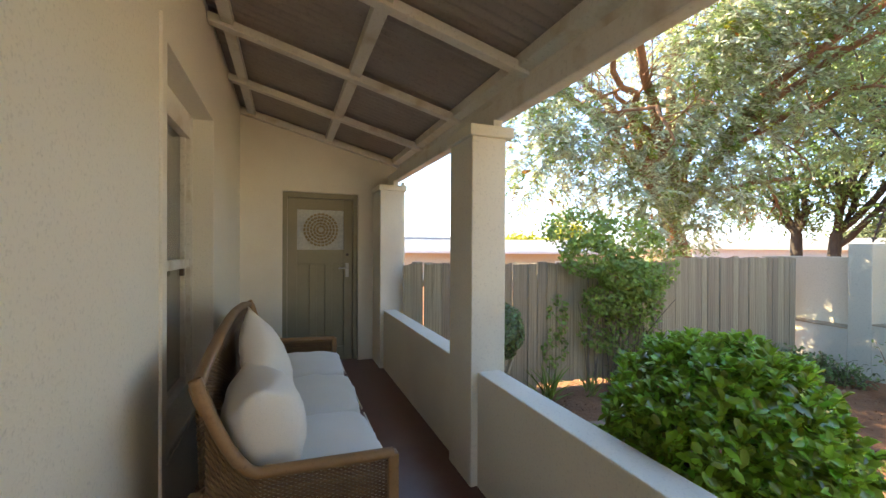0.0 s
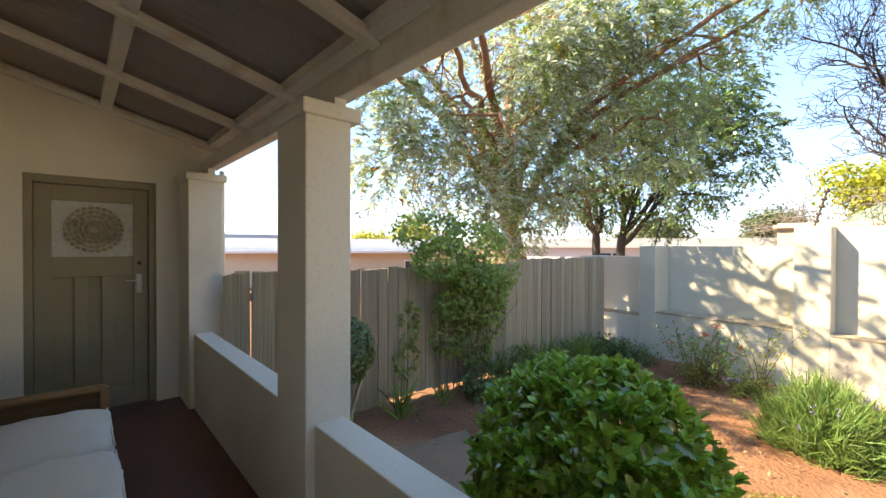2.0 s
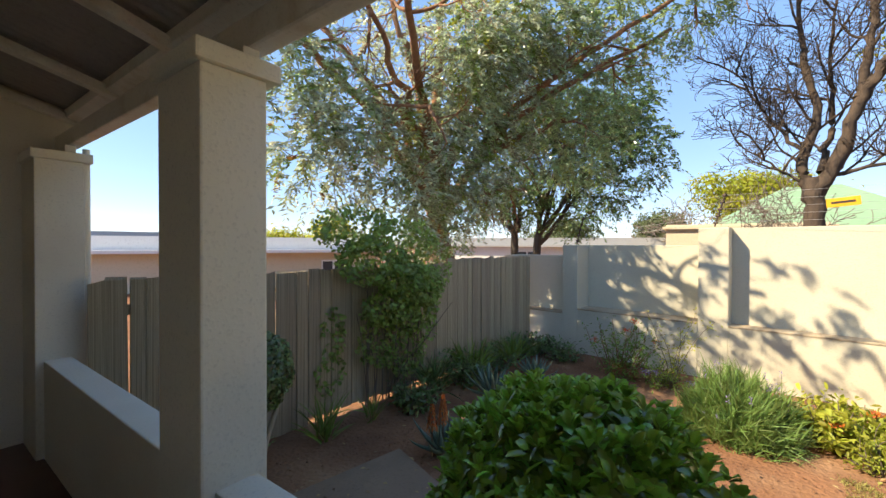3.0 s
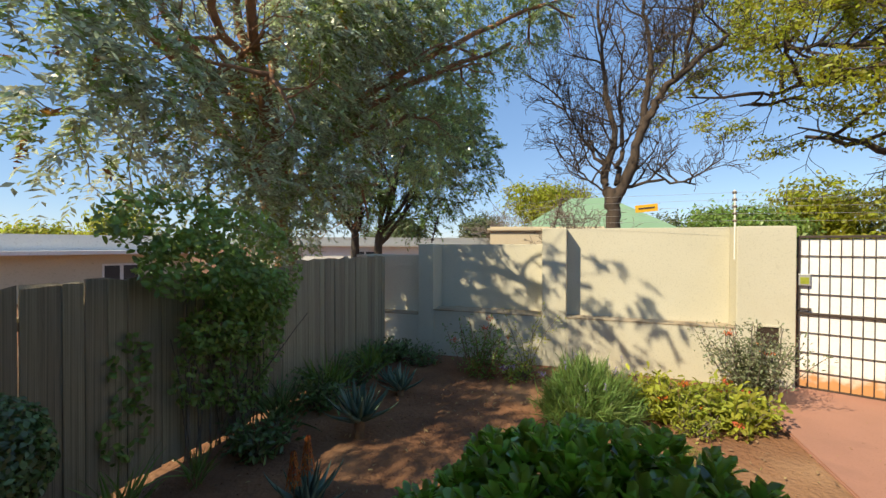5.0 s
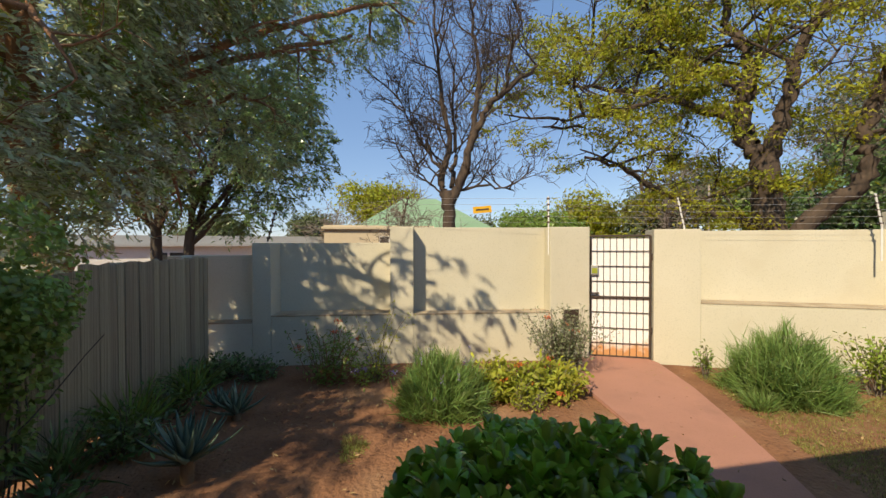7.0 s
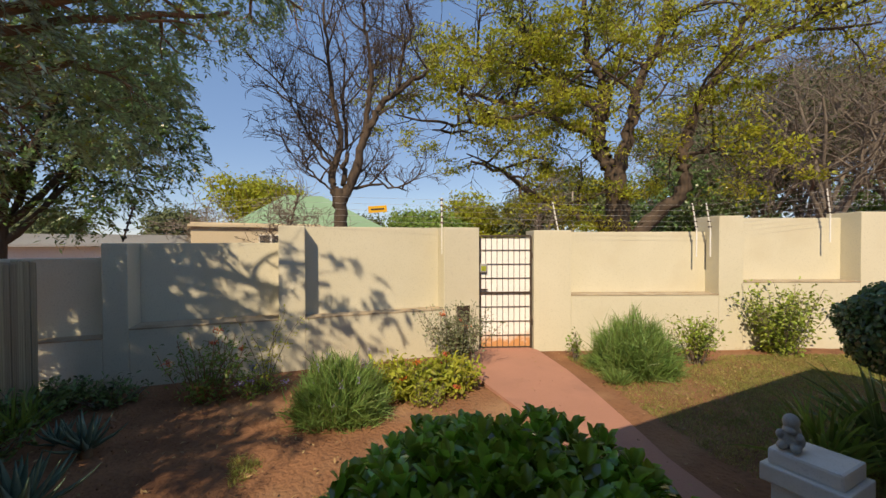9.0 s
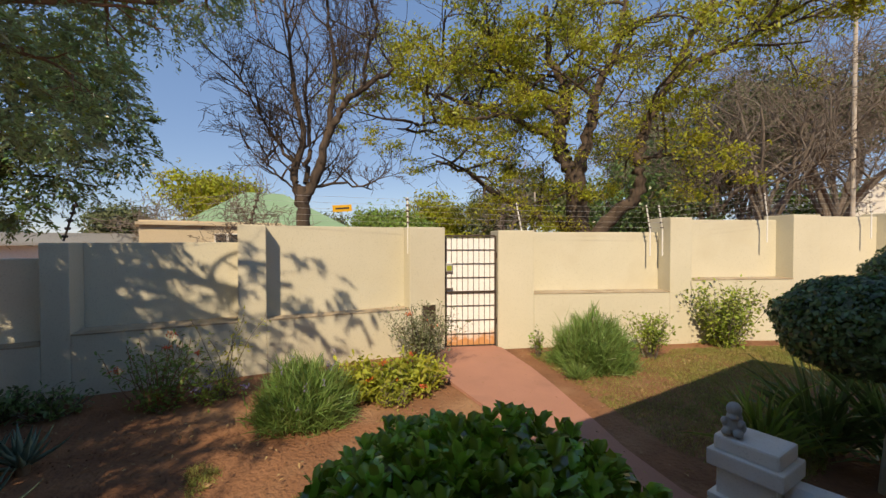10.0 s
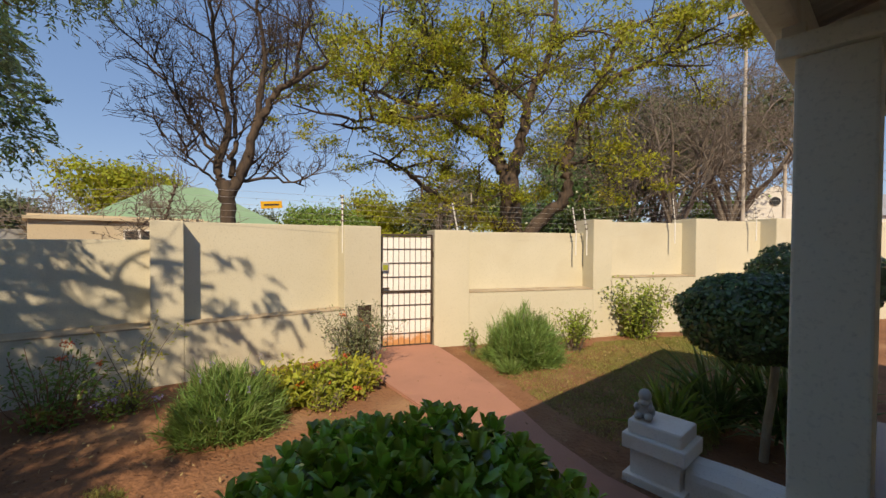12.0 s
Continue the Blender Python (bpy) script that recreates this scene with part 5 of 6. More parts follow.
def rounded_leaves(c, nm, axis, length, width, rng):
    """Six-cornered blades with a folded midrib, in two quads each."""
    n = len(c)
    nm = nm / (np.linalg.norm(nm, axis=1, keepdims=True) + 1e-9)
    a = axis - nm * (axis * nm).sum(1, keepdims=True)
    a /= np.linalg.norm(a, axis=1, keepdims=True) + 1e-9
    s = np.cross(nm, a)
    ln = length * rng.uniform(0.7, 1.2, (n, 1))
    wd = width * rng.uniform(0.8, 1.15, (n, 1))
    v = np.empty((n, 8, 3))
    v[:, 0] = c - a * ln * 0.5
    v[:, 1] = c - a * ln * 0.12 + s * wd * 0.46 + nm * wd * 0.16
    v[:, 2] = c + a * ln * 0.30 + s * wd * 0.41 + nm * wd * 0.13
    v[:, 3] = c + a * ln * 0.5 - nm * ln * 0.10
    v[:, 4] = c + a * ln * 0.30 - s * wd * 0.41 + nm * wd * 0.13
    v[:, 5] = c - a * ln * 0.12 - s * wd * 0.46 + nm * wd * 0.16
    v[:, 6] = c - a * ln * 0.12
    v[:, 7] = c + a * ln * 0.22 - nm * ln * 0.03
    faces = np.array([[0, 1, 6], [1, 2, 6], [6, 2, 7], [2, 3, 7], [0, 6, 5], [5, 6, 4], [6, 7, 4], [7, 3, 4]])
    f = (faces[None] + (np.arange(n) * 8)[:, None, None]).reshape(-1, 3)
    return v.reshape(-1, 3), f


def hedge_bush():
    rng = np.random.default_rng(71)
    ob = empty("bush")
    centre, radii = np.array([2.277, 2.02, 0.55]), np.array([0.49, 0.395, 0.43])
    n = 9400
    d = rng.normal(size=(n, 3))
    d /= np.linalg.norm(d, axis=1, keepdims=True)
    k = (np.abs(d) ** 2.4).sum(1, keepdims=True) ** (-1 / 2.4)
    bump = np.array([1 + 0.09 * noise.noise(Vector(p) * 2.5) + 0.07 * noise.noise(Vector(p) * 6.5) for p in d])[:, None]
    depth = np.where(rng.uniform(size=(n, 1)) < 0.7, rng.uniform(0.90, 1.05, (n, 1)), rng.uniform(0.5, 0.92, (n, 1)))
    taper = np.where(d[:, 2:3] < 0, 1 + 0.22 * d[:, 2:3], 1.0)
    c = centre + d * k * radii * depth * bump * np.concatenate([taper, taper, np.ones_like(taper)], 1)
    turn = np.array([[0.75, 0.66, 0], [-0.66, 0.75, 0], [0, 0, 1]])     # longer along the diagonal of the bed
    c = centre + (c - centre) @ turn
    nm = d * 0.55 + rng.normal(size=(n, 3)) * 0.6 + [0, 0, 0.5]
    ax = d * 0.7 + rng.normal(size=(n, 3)) * 0.6 + [0, 0, 0.35]
    v, f = rounded_leaves(c, nm, ax, 0.058, 0.030, rng)
    mesh_np("foliage", v, f, M["leaf_hedge"], ob, "glossy green oval leaves", True)
    # fresh shoots in little upright rosettes, most of them on top and standing clear of it
    top = np.where((d[:, 2] > -0.3) & (rng.uniform(size=n) < 0.045 + 0.10 * np.clip(d[:, 2], 0, 1)))[0]
    q = centre + ((d * k * bump)[top] * radii * rng.uniform(0.99, 1.09, (len(top), 1))) @ turn
    m = 6
    a = rng.uniform(0, 6.283, (len(top), m))
    out = np.stack([np.cos(a), np.sin(a), rng.uniform(0.4, 1.6, a.shape)], -1)
    out /= np.linalg.norm(out, axis=2, keepdims=True)
    ax2 = (out + d[top][:, None] * 0.5).reshape(-1, 3)
    c2 = (q[:, None] + out * 0.022).reshape(-1, 3)
    up = np.cross(ax2, np.stack([-np.sin(a), np.cos(a), np.zeros_like(a)], -1).reshape(-1, 3))
    up *= np.sign(up[:, 2:3] + 1e-6)
    # their lighter green also stands in for sky light on the bush top
    v, f = rounded_leaves(c2, up, ax2, 0.048, 0.025, rng)
    mesh_np("young_foliage", v, f, M["leaf_tip_lit"], ob, "yellow green young leaves, coloured lighter for the sky light on top", True)
    tubes = []
    for a in range(7):
        b = centre + np.array([math.cos(a) * 0.09, math.sin(a) * 0.09, 0])
        b[2] = G - 0.03
        t, _ = branching(rng, b, (math.cos(a * 0.9) * 0.3, math.sin(a * 0.9) * 0.3, 1), 0.55, 0.018, 2, 3, 0.5, 0.15, 0.3, 0.5, 0.004, 0.5)
        tubes += t
    V, F = gather(tubes)
    mesh_np("woody_base", V, F, M["bark_dark"], ob, smooth=True)
    return tagged(ob, "clipped rounded bush with glossy dark green leaves beside the parapet", "bush")


hedge_bush()
shaped_bush("topiary", "small clipped round topiary ball beside the fence", (2.49, 4.18, 0.62), (0.21, 0.21, 0.26), 2.0, 4200, 0.036, 0.02, M["leaf_dark"], 72, [(2.49, 4.18)], 0.02, "topiary")
shaped_bush("topiary", "clipped lollipop topiary with a pale bare trunk", (2.33, -1.47, 0.87), (0.52, 0.50, 0.34), 2.3, 19000, 0.046, 0.026, M["leaf_dark"], 73, [(2.27, -1.55)], 0.034, "topiary")
shaped_bush("topiary", "clipped lollipop topiary with a pale bare trunk", (2.12, -2.75, 1.12), (0.5, 0.5, 0.36), 2.3, 14000, 0.042, 0.025, M["leaf_dark"], 74, [(2.1, -2.8)], 0.042, "topiary")


def blades(rng, roots, dirs, length, width, segs=4, bend=0.6):
    """Bending grass-like blades."""
    n = len(roots)
    d = dirs / (np.linalg.norm(dirs, axis=1, keepdims=True) + 1e-9)
    side = np.cross(d, rng.normal(size=(n, 3)))
    side /= np.linalg.norm(side, axis=1, keepdims=True) + 1e-9
    ln = length * rng.uniform(0.6, 1.15, (n, 1))
    p = roots.copy()
    rows = []
    for i in range(segs + 1):
        u = i / segs
        w = width * (1 - u ** 1.6) + width * 0.06
        rows.append(np.stack([p - side * w / 2, p + side * w / 2], 1))
        d = d + np.array([0, 0, -bend / segs]) * u
        d /= np.linalg.norm(d, axis=1, keepdims=True) + 1e-9
        p = p + d * ln / segs
    V = np.stack(rows, 1)
    idx = np.arange(n * (segs + 1) * 2).reshape(n, segs + 1, 2)
    F = np.stack([idx[:, :-1, 0], idx[:, :-1, 1], idx[:, 1:, 1], idx[:, 1:, 0]], -1).reshape(-1, 4)
    return V.reshape(-1, 3), F


def clump(label, x, y, radius, height, count, material, seed, width=0.008, bend=0.7, spread=0.9, spikes=0, category="shrub"):
    rng = np.random.default_rng(seed)
    ob = empty("shrub")
    a, r = rng.uniform(0, 6.283, count), np.sqrt(rng.uniform(size=count)) * radius * 0.6
    dx, dy = np.cos(a) * r, np.sin(a) * r
    roots = np.stack([x + dx, y + dy, np.full(count, G) + rng.uniform(0, height * 0.55, count)], 1)
    dirs = np.stack([dx / radius * spread * 1.5, dy / radius * spread * 1.5, np.ones(count)], 1) + rng.normal(size=(count, 3)) * 0.38
    v, f = blades(rng, roots, dirs, height, width, 4, bend)
    mesh_np("foliage", v, f, material, ob)
    if spikes:
        a, r = rng.uniform(0, 6.283, spikes), rng.uniform(0.1, 0.7, spikes) * radius
        roots = np.stack([x + np.cos(a) * r, y + np.sin(a) * r, np.full(spikes, G + height * 0.3)], 1)
        t = []
        pts_all = []
        for q in roots:
            pts, rad, de = limb(rng, q, (rng.normal() * 0.15, rng.normal() * 0.15, 1), height * rng.uniform(0.75, 1.0), 0.0035, 4, 0.1)
            t.append(tube_np(pts, rad, 4))
            pts_all.append(pts)
        V, F = gather(t)
        mesh_np("stalk", V, F, material, ob)
        c = np.concatenate([p[-1] + np.stack([rng.normal(size=14) * 0.012, rng.normal(size=14) * 0.012, rng.uniform(-0.12, 0.02, 14)], 1) for p in pts_all])
        v, f = leaves(c, rng.normal(size=(len(c), 3)), 0.022, 0.012, rng)
        mesh_np("blossom", v, f, M["petal_violet"], ob, "faded violet flower spikes")
    return tagged(ob, label, category)


def mound(label, x, y, radius, height, count, material, seed, length=0.15, width=0.008, spikes=0):
    """A fuzzy dome of short narrow leaves on many shoots."""
    rng = np.random.default_rng(seed)
    ob = empty("shrub")
    shoots = count // 14
    d = rng.normal(size=(shoots, 3))
    d[:, 2] = np.abs(d[:, 2]) * 0.85
    d /= np.linalg.norm(d, axis=1, keepdims=True)
    rr = rng.uniform(0.35, 1.0, (shoots, 1)) ** 0.5 * rng.uniform(0.82, 1.12, (shoots, 1))
    tip = np.array([x, y, G]) + d * rr * np.array([radius, radius, height])
    c = (tip[:, None] + rng.normal(size=(shoots, 14, 3)) * 0.03).reshape(-1, 3)
    dirs = np.repeat(d, 14, 0) * 0.8 + rng.normal(size=(shoots * 14, 3)) * 0.38 + [0, 0, 0.5]
    v, f = blades(rng, c - dirs * length * 0.4, dirs, length, width, 3, 0.7)
    mesh_np("foliage", v, f, material, ob)
    inner = rng.normal(size=(120, 3)) * [radius * 0.2, radius * 0.2, 0] + [x, y, G - 0.02]
    V, F = gather([tube_np(np.array([p, p * 0.4 + t * 0.6]), [0.007, 0.004], 4) for p, t in zip(inner, tip)])
    tagged(mesh_np("twigs", V, F, M["bark_brown"], ob), kind="stuff")
    if spikes:
        pts_all, tubes = [], []
        for q in tip[rng.choice(shoots, spikes)]:
            pts, rad, _ = limb(rng, q, (rng.normal() * 0.2, rng.normal() * 0.2, 1), height * rng.uniform(0.25, 0.4), 0.003, 4, 0.1)
            tubes.append(tube_np(pts, rad, 4))
            pts_all.append(pts)
        V, F = gather(tubes)
        tagged(mesh_np("stalk", V, F, material, ob), kind="stuff")
        c = np.concatenate([p[-1] + np.stack([rng.normal(size=12) * 0.01, rng.normal(size=12) * 0.01, rng.uniform(-0.06, 0.015, 12)], 1) for p in pts_all])
        v, f = leaves(c, rng.normal(size=(len(c), 3)), 0.02, 0.011, rng)
        tagged(mesh_np("blossom", v, f, M["petal_violet"], ob, "faded violet flower spikes"), kind="stuff")
    return tagged(ob, label, "shrub")


mound("bushy green lavender with faded spikes in the bed", 5.72, 1.60, 0.50, 0.62, 7000, M["leaf_lav"], 81, 0.19, 0.009, 26)
mound("dense grassy green lavender mound beside the wall", 5.25, -2.28, 0.58, 0.76, 11000, M["leaf_lav"], 82, 0.24, 0.009)
clump("low grassy tuft beside the path", 5.0, -1.65, 0.2, 0.18, 260, M["leaf_lav"], 83, 0.008, 1.0, 1.0)
clump("strappy dark iris leaves under the topiary", 2.68, -1.86, 0.28, 0.62, 130, M["leaf_dark"], 84, 0.034, 1.1, 0.9)
clump("strappy dark iris leaves under the topiary", 2.95, -1.45, 0.24, 0.5, 80, M["leaf_mid"], 85, 0.032, 1.2, 1.0)
clump("strappy dark iris leaves under the topiary", 2.25, -2.05, 0.30, 0.75, 140, M["leaf_dark"], 86, 0.034, 1.0, 0.8)
clump("strappy green leaves at the foot of the fence", 3.35, 4.60, 0.13, 0.34, 60, M["leaf_mid"], 87, 0.018, 0.9, 0.8)
clump("strappy green leaves at the foot of the fence", 4.9, 4.55, 0.22, 0.36, 90, M["leaf_dark"], 88, 0.022, 1.0, 0.9)
clump("strappy green leaves at the foot of the fence", 5.6, 4.45, 0.24, 0.42, 100, M["leaf_mid"], 89, 0.022, 1.0, 0.9)
clump("strappy green leaves at the foot of the fence", 6.5, 4.3, 0.24, 0.36, 90, M["leaf_mid"], 90, 0.022, 1.0, 0.9)
clump("small grassy clump at the foot of the fence", 2.75, 4.78, 0.12, 0.26, 60, M["leaf_lav"], 91, 0.012, 0.9, 0.8)
clump("small grassy clump at the foot of the fence", 3.85, 4.55, 0.10, 0.22, 50, M["leaf_mid"], 92, 0.012, 0.9, 0.8)


def leggy(label, x, y, radius, height, stems, material, seed, leaf_len, leaf_w, per=26, flower=None, flowers=0, bark="bark_brown", low=0.25, tight=0.05):
    """A loose shrub of thin stems set with leaves, flowers at their tips."""
    rng = np.random.default_rng(seed)
    ob = empty("shrub")
    tubes, places, tips, axes = [], [], [], []
    for k in range(stems):
        a = rng.uniform(0, 6.283)
        r = rng.uniform(0.1, 1.0) * radius
        pts, rad, de = limb(rng, (x + math.cos(a) * r * 0.35, y + math.sin(a) * r * 0.35, G - 0.02), (math.cos(a) * r / height, math.sin(a) * r / height, 1.0), height * rng.uniform(0.65, 1.05), 0.006, 6, 0.25, 0.0, 0.5)
        tubes.append(tube_np(pts, rad, 5))
        t = rng.uniform(low, 1.0, per) * (len(pts) - 1)
        i = np.minimum(t.astype(int), len(pts) - 2)
        p = pts[i] + (pts[i + 1] - pts[i]) * (t - i)[:, None]
        o = rng.normal(size=(per, 3))
        places.append(p + o * tight)
        axes.append(o + [0, 0, 0.5])
        tips.append(pts[-1])
    V, F = gather(tubes)
    mesh_np("woody_base", V, F, M[bark], ob)
    c, ax = np.concatenate(places), np.concatenate(axes)
    v, f = rounded_leaves(c, rng.normal(size=c.shape) * 0.6 + [0, 0, 0.8], ax, leaf_len, leaf_w, rng)
    mesh_np("foliage", v, f, material, ob)
    if flower is not None:
        T = np.array(tips)[:flowers]
        for q in T:
            c = q + rng.normal(size=(34, 3)) * [0.026, 0.026, 0.016] + [0, 0, 0.02]
            v, f = leaves(c, rng.normal(size=(34, 3)), 0.03, 0.016, rng)
            mesh_np("flower_head", v, f, flower, ob, "bright flower head")
    return tagged(ob, label, "shrub")


M["leaf_pale"] = leaf_mat("pale_grey_leaf", (0.22, 0.25, 0.14), (0.17, 0.20, 0.11), 0.6, 0.3, 0.35)
M["leaf_lime2"] = leaf_mat("bright_shrub_leaf", (0.33, 0.39, 0.07), (0.22, 0.30, 0.055), 0.45, 0.3, 0.4)
leggy("tall flowering succulents with red heads against the wall", 6.80, 2.85, 0.42, 0.8, 26, M["leaf_mid"], 101, 0.06, 0.022, 34, M["petal_red"], 4, "bark_red", 0.1)
leggy("thin upright light green shrub against the wall", 6.75, 2.25, 0.14, 1.0, 6, M["leaf_lime"], 102, 0.045, 0.018, 46, None, 0)
leggy("low mixed green ground plants along the wall", 6.75, 2.35, 0.4, 0.32, 26, M["leaf_mid"], 103, 0.05, 0.022, 20, M["petal_violet"], 5)
leggy("pale feathery shrub beside the letterbox", 6.42, -0.2, 0.40, 0.92, 60, M["leaf_pale"], 104, 0.042, 0.018, 60, M["petal_red"], 3)
leggy("lime green succulents with orange flowers in the bed", 5.95, 0.85, 0.48, 0.44, 90, M["leaf_lime"], 105, 0.09, 0.036, 16, M["petal_orange"], 5, "bark_brown", 0.3)
leggy("lime green succulents with orange flowers in the bed", 5.85, 0.30, 0.46, 0.42, 90, M["leaf_lime"], 106, 0.09, 0.036, 16, M["petal_red"], 4, "bark_brown", 0.3)
leggy("low light green tufted plants at the bed edge", 5.55, 0.70, 0.24, 0.26, 44, M["leaf_lime"], 107, 0.05, 0.018, 12, None, 0)
leggy("loose shrub with dull green leaves beside the wall", 5.02, -3.35, 0.30, 0.72, 30, M["leaf_lime2"], 108, 0.055, 0.032, 30, None, 0, "bark_brown", 0.35)
leggy("leafy bright green shrub beside the wall", 4.75, -5.1, 0.55, 1.15, 60, M["leaf_lime2"], 109, 0.07, 0.034, 44, None, 0, "bark_brown", 0.05, 0.08)
leggy("small sparse shrub beside the gate", 5.98, -1.98, 0.26, 0.46, 12, M["leaf_mid"], 110, 0.055, 0.034, 10, None, 0, "bark_brown", 0.45)
for px, py, h, sd in ((5.35, 4.42, 0.42, 131), (6.05, 4.42, 0.4, 132), (6.9, 4.35, 0.42, 133), (4.35, 4.45, 0.34, 134), (7.3, 4.2, 0.34, 135)):
    leggy("low dark green leafy plants under the tree by the fence", px, py, 0.34, h, 26, M["leaf_dark"], sd, 0.075, 0.03, 20, None, 0)
leggy("low dark plants along the shaded wall foot", 7.15, 3.75, 0.35, 0.3, 30, M["leaf_dark"], 111, 0.07, 0.028, 12, None, 0)


# ---- aloes ----
def aloe(label, x, y, size, seed, spikes=0, stem=0.0, count=20):
    rng = np.random.default_rng(seed)
    ob = empty("aloe")
    z0 = G + stem
    if stem:
        V, F = tube_np(np.array([[x, y, G - 0.03], [x, y, G + stem * 0.5], [x, y, z0 + 0.03]]), [0.04, 0.045, 0.05], 9)
        mesh_np("stem", V, F, M["dry_leaf"], ob, smooth=True)
    for k in range(count):
        a = k * 2.39996
        u = k / count
        el = radians(26 + 58 * u)
        ln = size * (1.0 - 0.25 * u) * rng.uniform(0.85, 1.1)
        n = 8
        P, w = [], []
        p = np.array([x + math.cos(a) * 0.02, y + math.sin(a) * 0.02, z0 + 0.05 * u])
        e = el
        for i in range(n + 1):
            P.append(p.copy())
            w.append(size * 0.135 * (1 - (i / n) ** 1.5) * (0.75 + 0.5 * min(1, i / 2)) + 0.002)
            p = p + ln / n * np.array([math.cos(a) * math.cos(e), math.sin(a) * math.cos(e), math.sin(e)])
            e += (0.10 if u < 0.5 else 0.03) * (1 if i > 2 else -0.4)
        P, w = np.array(P), np.array(w)
        side = np.array([-math.sin(a), math.cos(a), 0])
        up = np.cross(np.gradient(P, axis=0), side)
        up /= np.linalg.norm(up, axis=1, keepdims=True)
        up = np.where(up[:, 2:3] < 0, -up, up)
        th = w[:, None] * 0.28
        ring = np.stack([P - side * w[:, None] / 2 + up * th * 0.9, P + up * th * 0.1, P + side * w[:, None] / 2 + up * th * 0.9, P - up * th], 1)
        V = ring.reshape(-1, 3)
        idx = np.arange(len(V)).reshape(-1, 4)
        q0, q1 = idx[:-1], idx[1:]
        F = np.stack([q0, np.roll(q0, -1, 1), np.roll(q1, -1, 1), q1], -1).reshape(-1, 4)
        mesh_np("leaf", V, F, M["aloe"], ob, smooth=True)
    for k in range(spikes):
        b = np.array([x + rng.normal() * 0.04, y + rng.normal() * 0.04, z0])
        h = size * rng.uniform(0.95, 1.35)
        V, F = tube_np(np.array([b, b + [0, 0, h]]), [0.008, 0.006], 6)
        stalk = mesh_np("flower_stalk", V, F, M["dry_leaf"], ob)
        m = 260
        t = rng.uniform(0.55, 1.05, m)
        rr = 0.032 * (1.15 - t)[:, None] * 2.0 + 0.008
        aa = rng.uniform(0, 6.283, m)
        c = b + np.stack([np.cos(aa), np.sin(aa), np.zeros(m)], 1) * rr + np.stack([np.zeros(m), np.zeros(m), t * h], 1)
        ax = np.stack([np.cos(aa), np.sin(aa), np.full(m, -1.0)], 1)
        v, f = leaves(c, np.stack([np.cos(aa), np.sin(aa), np.full(m, 0.5)], 1), 0.032, 0.010, rng, 0.2, 0, ax)
        mesh_np("flower_spike", v, f, M["petal_orange"], ob, "orange flower spike")
    return tagged(ob, label, "aloe")


M["dry_leaf"] = mat("dry_brown_leaf", (0.22, 0.14, 0.08), 0.9, (0.16, 0.1, 0.06), 9, 60, 0.3)
aloe("grey green aloe on a short stem in bare soil", 4.80, 3.70, 0.42, 121, 0, 0.14, 28)
aloe("grey green aloe in bare soil near the fence", 5.86, 3.66, 0.36, 122, 0, 0.05, 20)
aloe("blue green aloe with orange flower spikes", 3.75, 3.60, 0.36, 123, 2, 0.02, 20)
aloe("small grey green aloe in the shaded bed", 6.25, 3.95, 0.24, 124, 0, 0.0, 16)


# ---- creeper on the fence ----
def creeper():
    rng = np.random.default_rng(131)
    ob = empty("creeper")
    def at(s, off, z):
        return np.array([FP.x + FD.x * s + 0.124 * -off, FP.y + FD.y * s - 0.992 * off, z])
    tubes, cs = [], []
    for k in range(26):
        s0 = rng.uniform(0.8, 1.9)
        pts, rad, _ = limb(rng, at(s0, 0.04, G), (rng.normal() * 0.1, -0.05, 1), rng.uniform(0.9, 1.7), 0.008, 8, 0.25, 0.0, 0.4)
        pts[:, 1] = np.minimum(pts[:, 1], FP.y + FD.y * s0 - 0.03)
        tubes.append(tube_np(pts, rad, 5))
    for V, F in tubes:
        mesh_np("stem", V, F, M["bark_brown"], ob)
    def lobe(s, z, off, rs, rz, ro, n):
        d = rng.normal(size=(n, 3))
        d /= np.linalg.norm(d, axis=1, keepdims=True)
        d *= rng.uniform(0.5, 1.0, (n, 1)) ** 0.6
        return np.array([at(s + a * rs, max(0.03, off + b * ro), z + c * rz) for a, b, c in d])
    for s, z, off, rs, rz, ro, n in ((0.95, 1.30, 0.30, 0.42, 0.26, 0.26, 900), (1.35, 1.10, 0.34, 0.36, 0.24, 0.24, 850), (1.7, 0.98, 0.28, 0.30, 0.26, 0.2, 600), (1.25, 0.78, 0.26, 0.42, 0.22, 0.18, 600),
                                     (1.6, 0.68, 0.2, 0.36, 0.26, 0.16, 420), (1.15, 0.42, 0.14, 0.30, 0.30, 0.12, 260), (1.55, 0.22, 0.14, 0.34, 0.28, 0.12, 260), (0.65, 0.55, 0.05, 0.16, 0.30, 0.05, 90), (0.62, 0.15, 0.05, 0.2, 0.22, 0.05, 60),
                                     (0.85, 1.62, 0.15, 0.5, 0.26, 0.3, 700), (1.5, 1.52, 0.15, 0.5, 0.28, 0.3, 700), (1.95, 0.62, 0.08, 0.22, 0.4, 0.1, 170), (2.1, 1.2, 0.12, 0.25, 0.35, 0.12, 200)):
        cs.append(lobe(s, z, off, rs, rz, ro, n))
    c = np.concatenate(cs)
    nm = rng.normal(size=c.shape) * 0.6 + np.array([-0.1, -0.7, 0.6])
    v, f = rounded_leaves(c, nm, rng.normal(size=c.shape) - [0, 0, 0.5], 0.058, 0.036, rng)
    mesh_np("foliage", v, f, M["leaf_ivy"], ob)
    return tagged(ob, "leafy green creeper hanging over the plank fence", "creeper")


creeper()


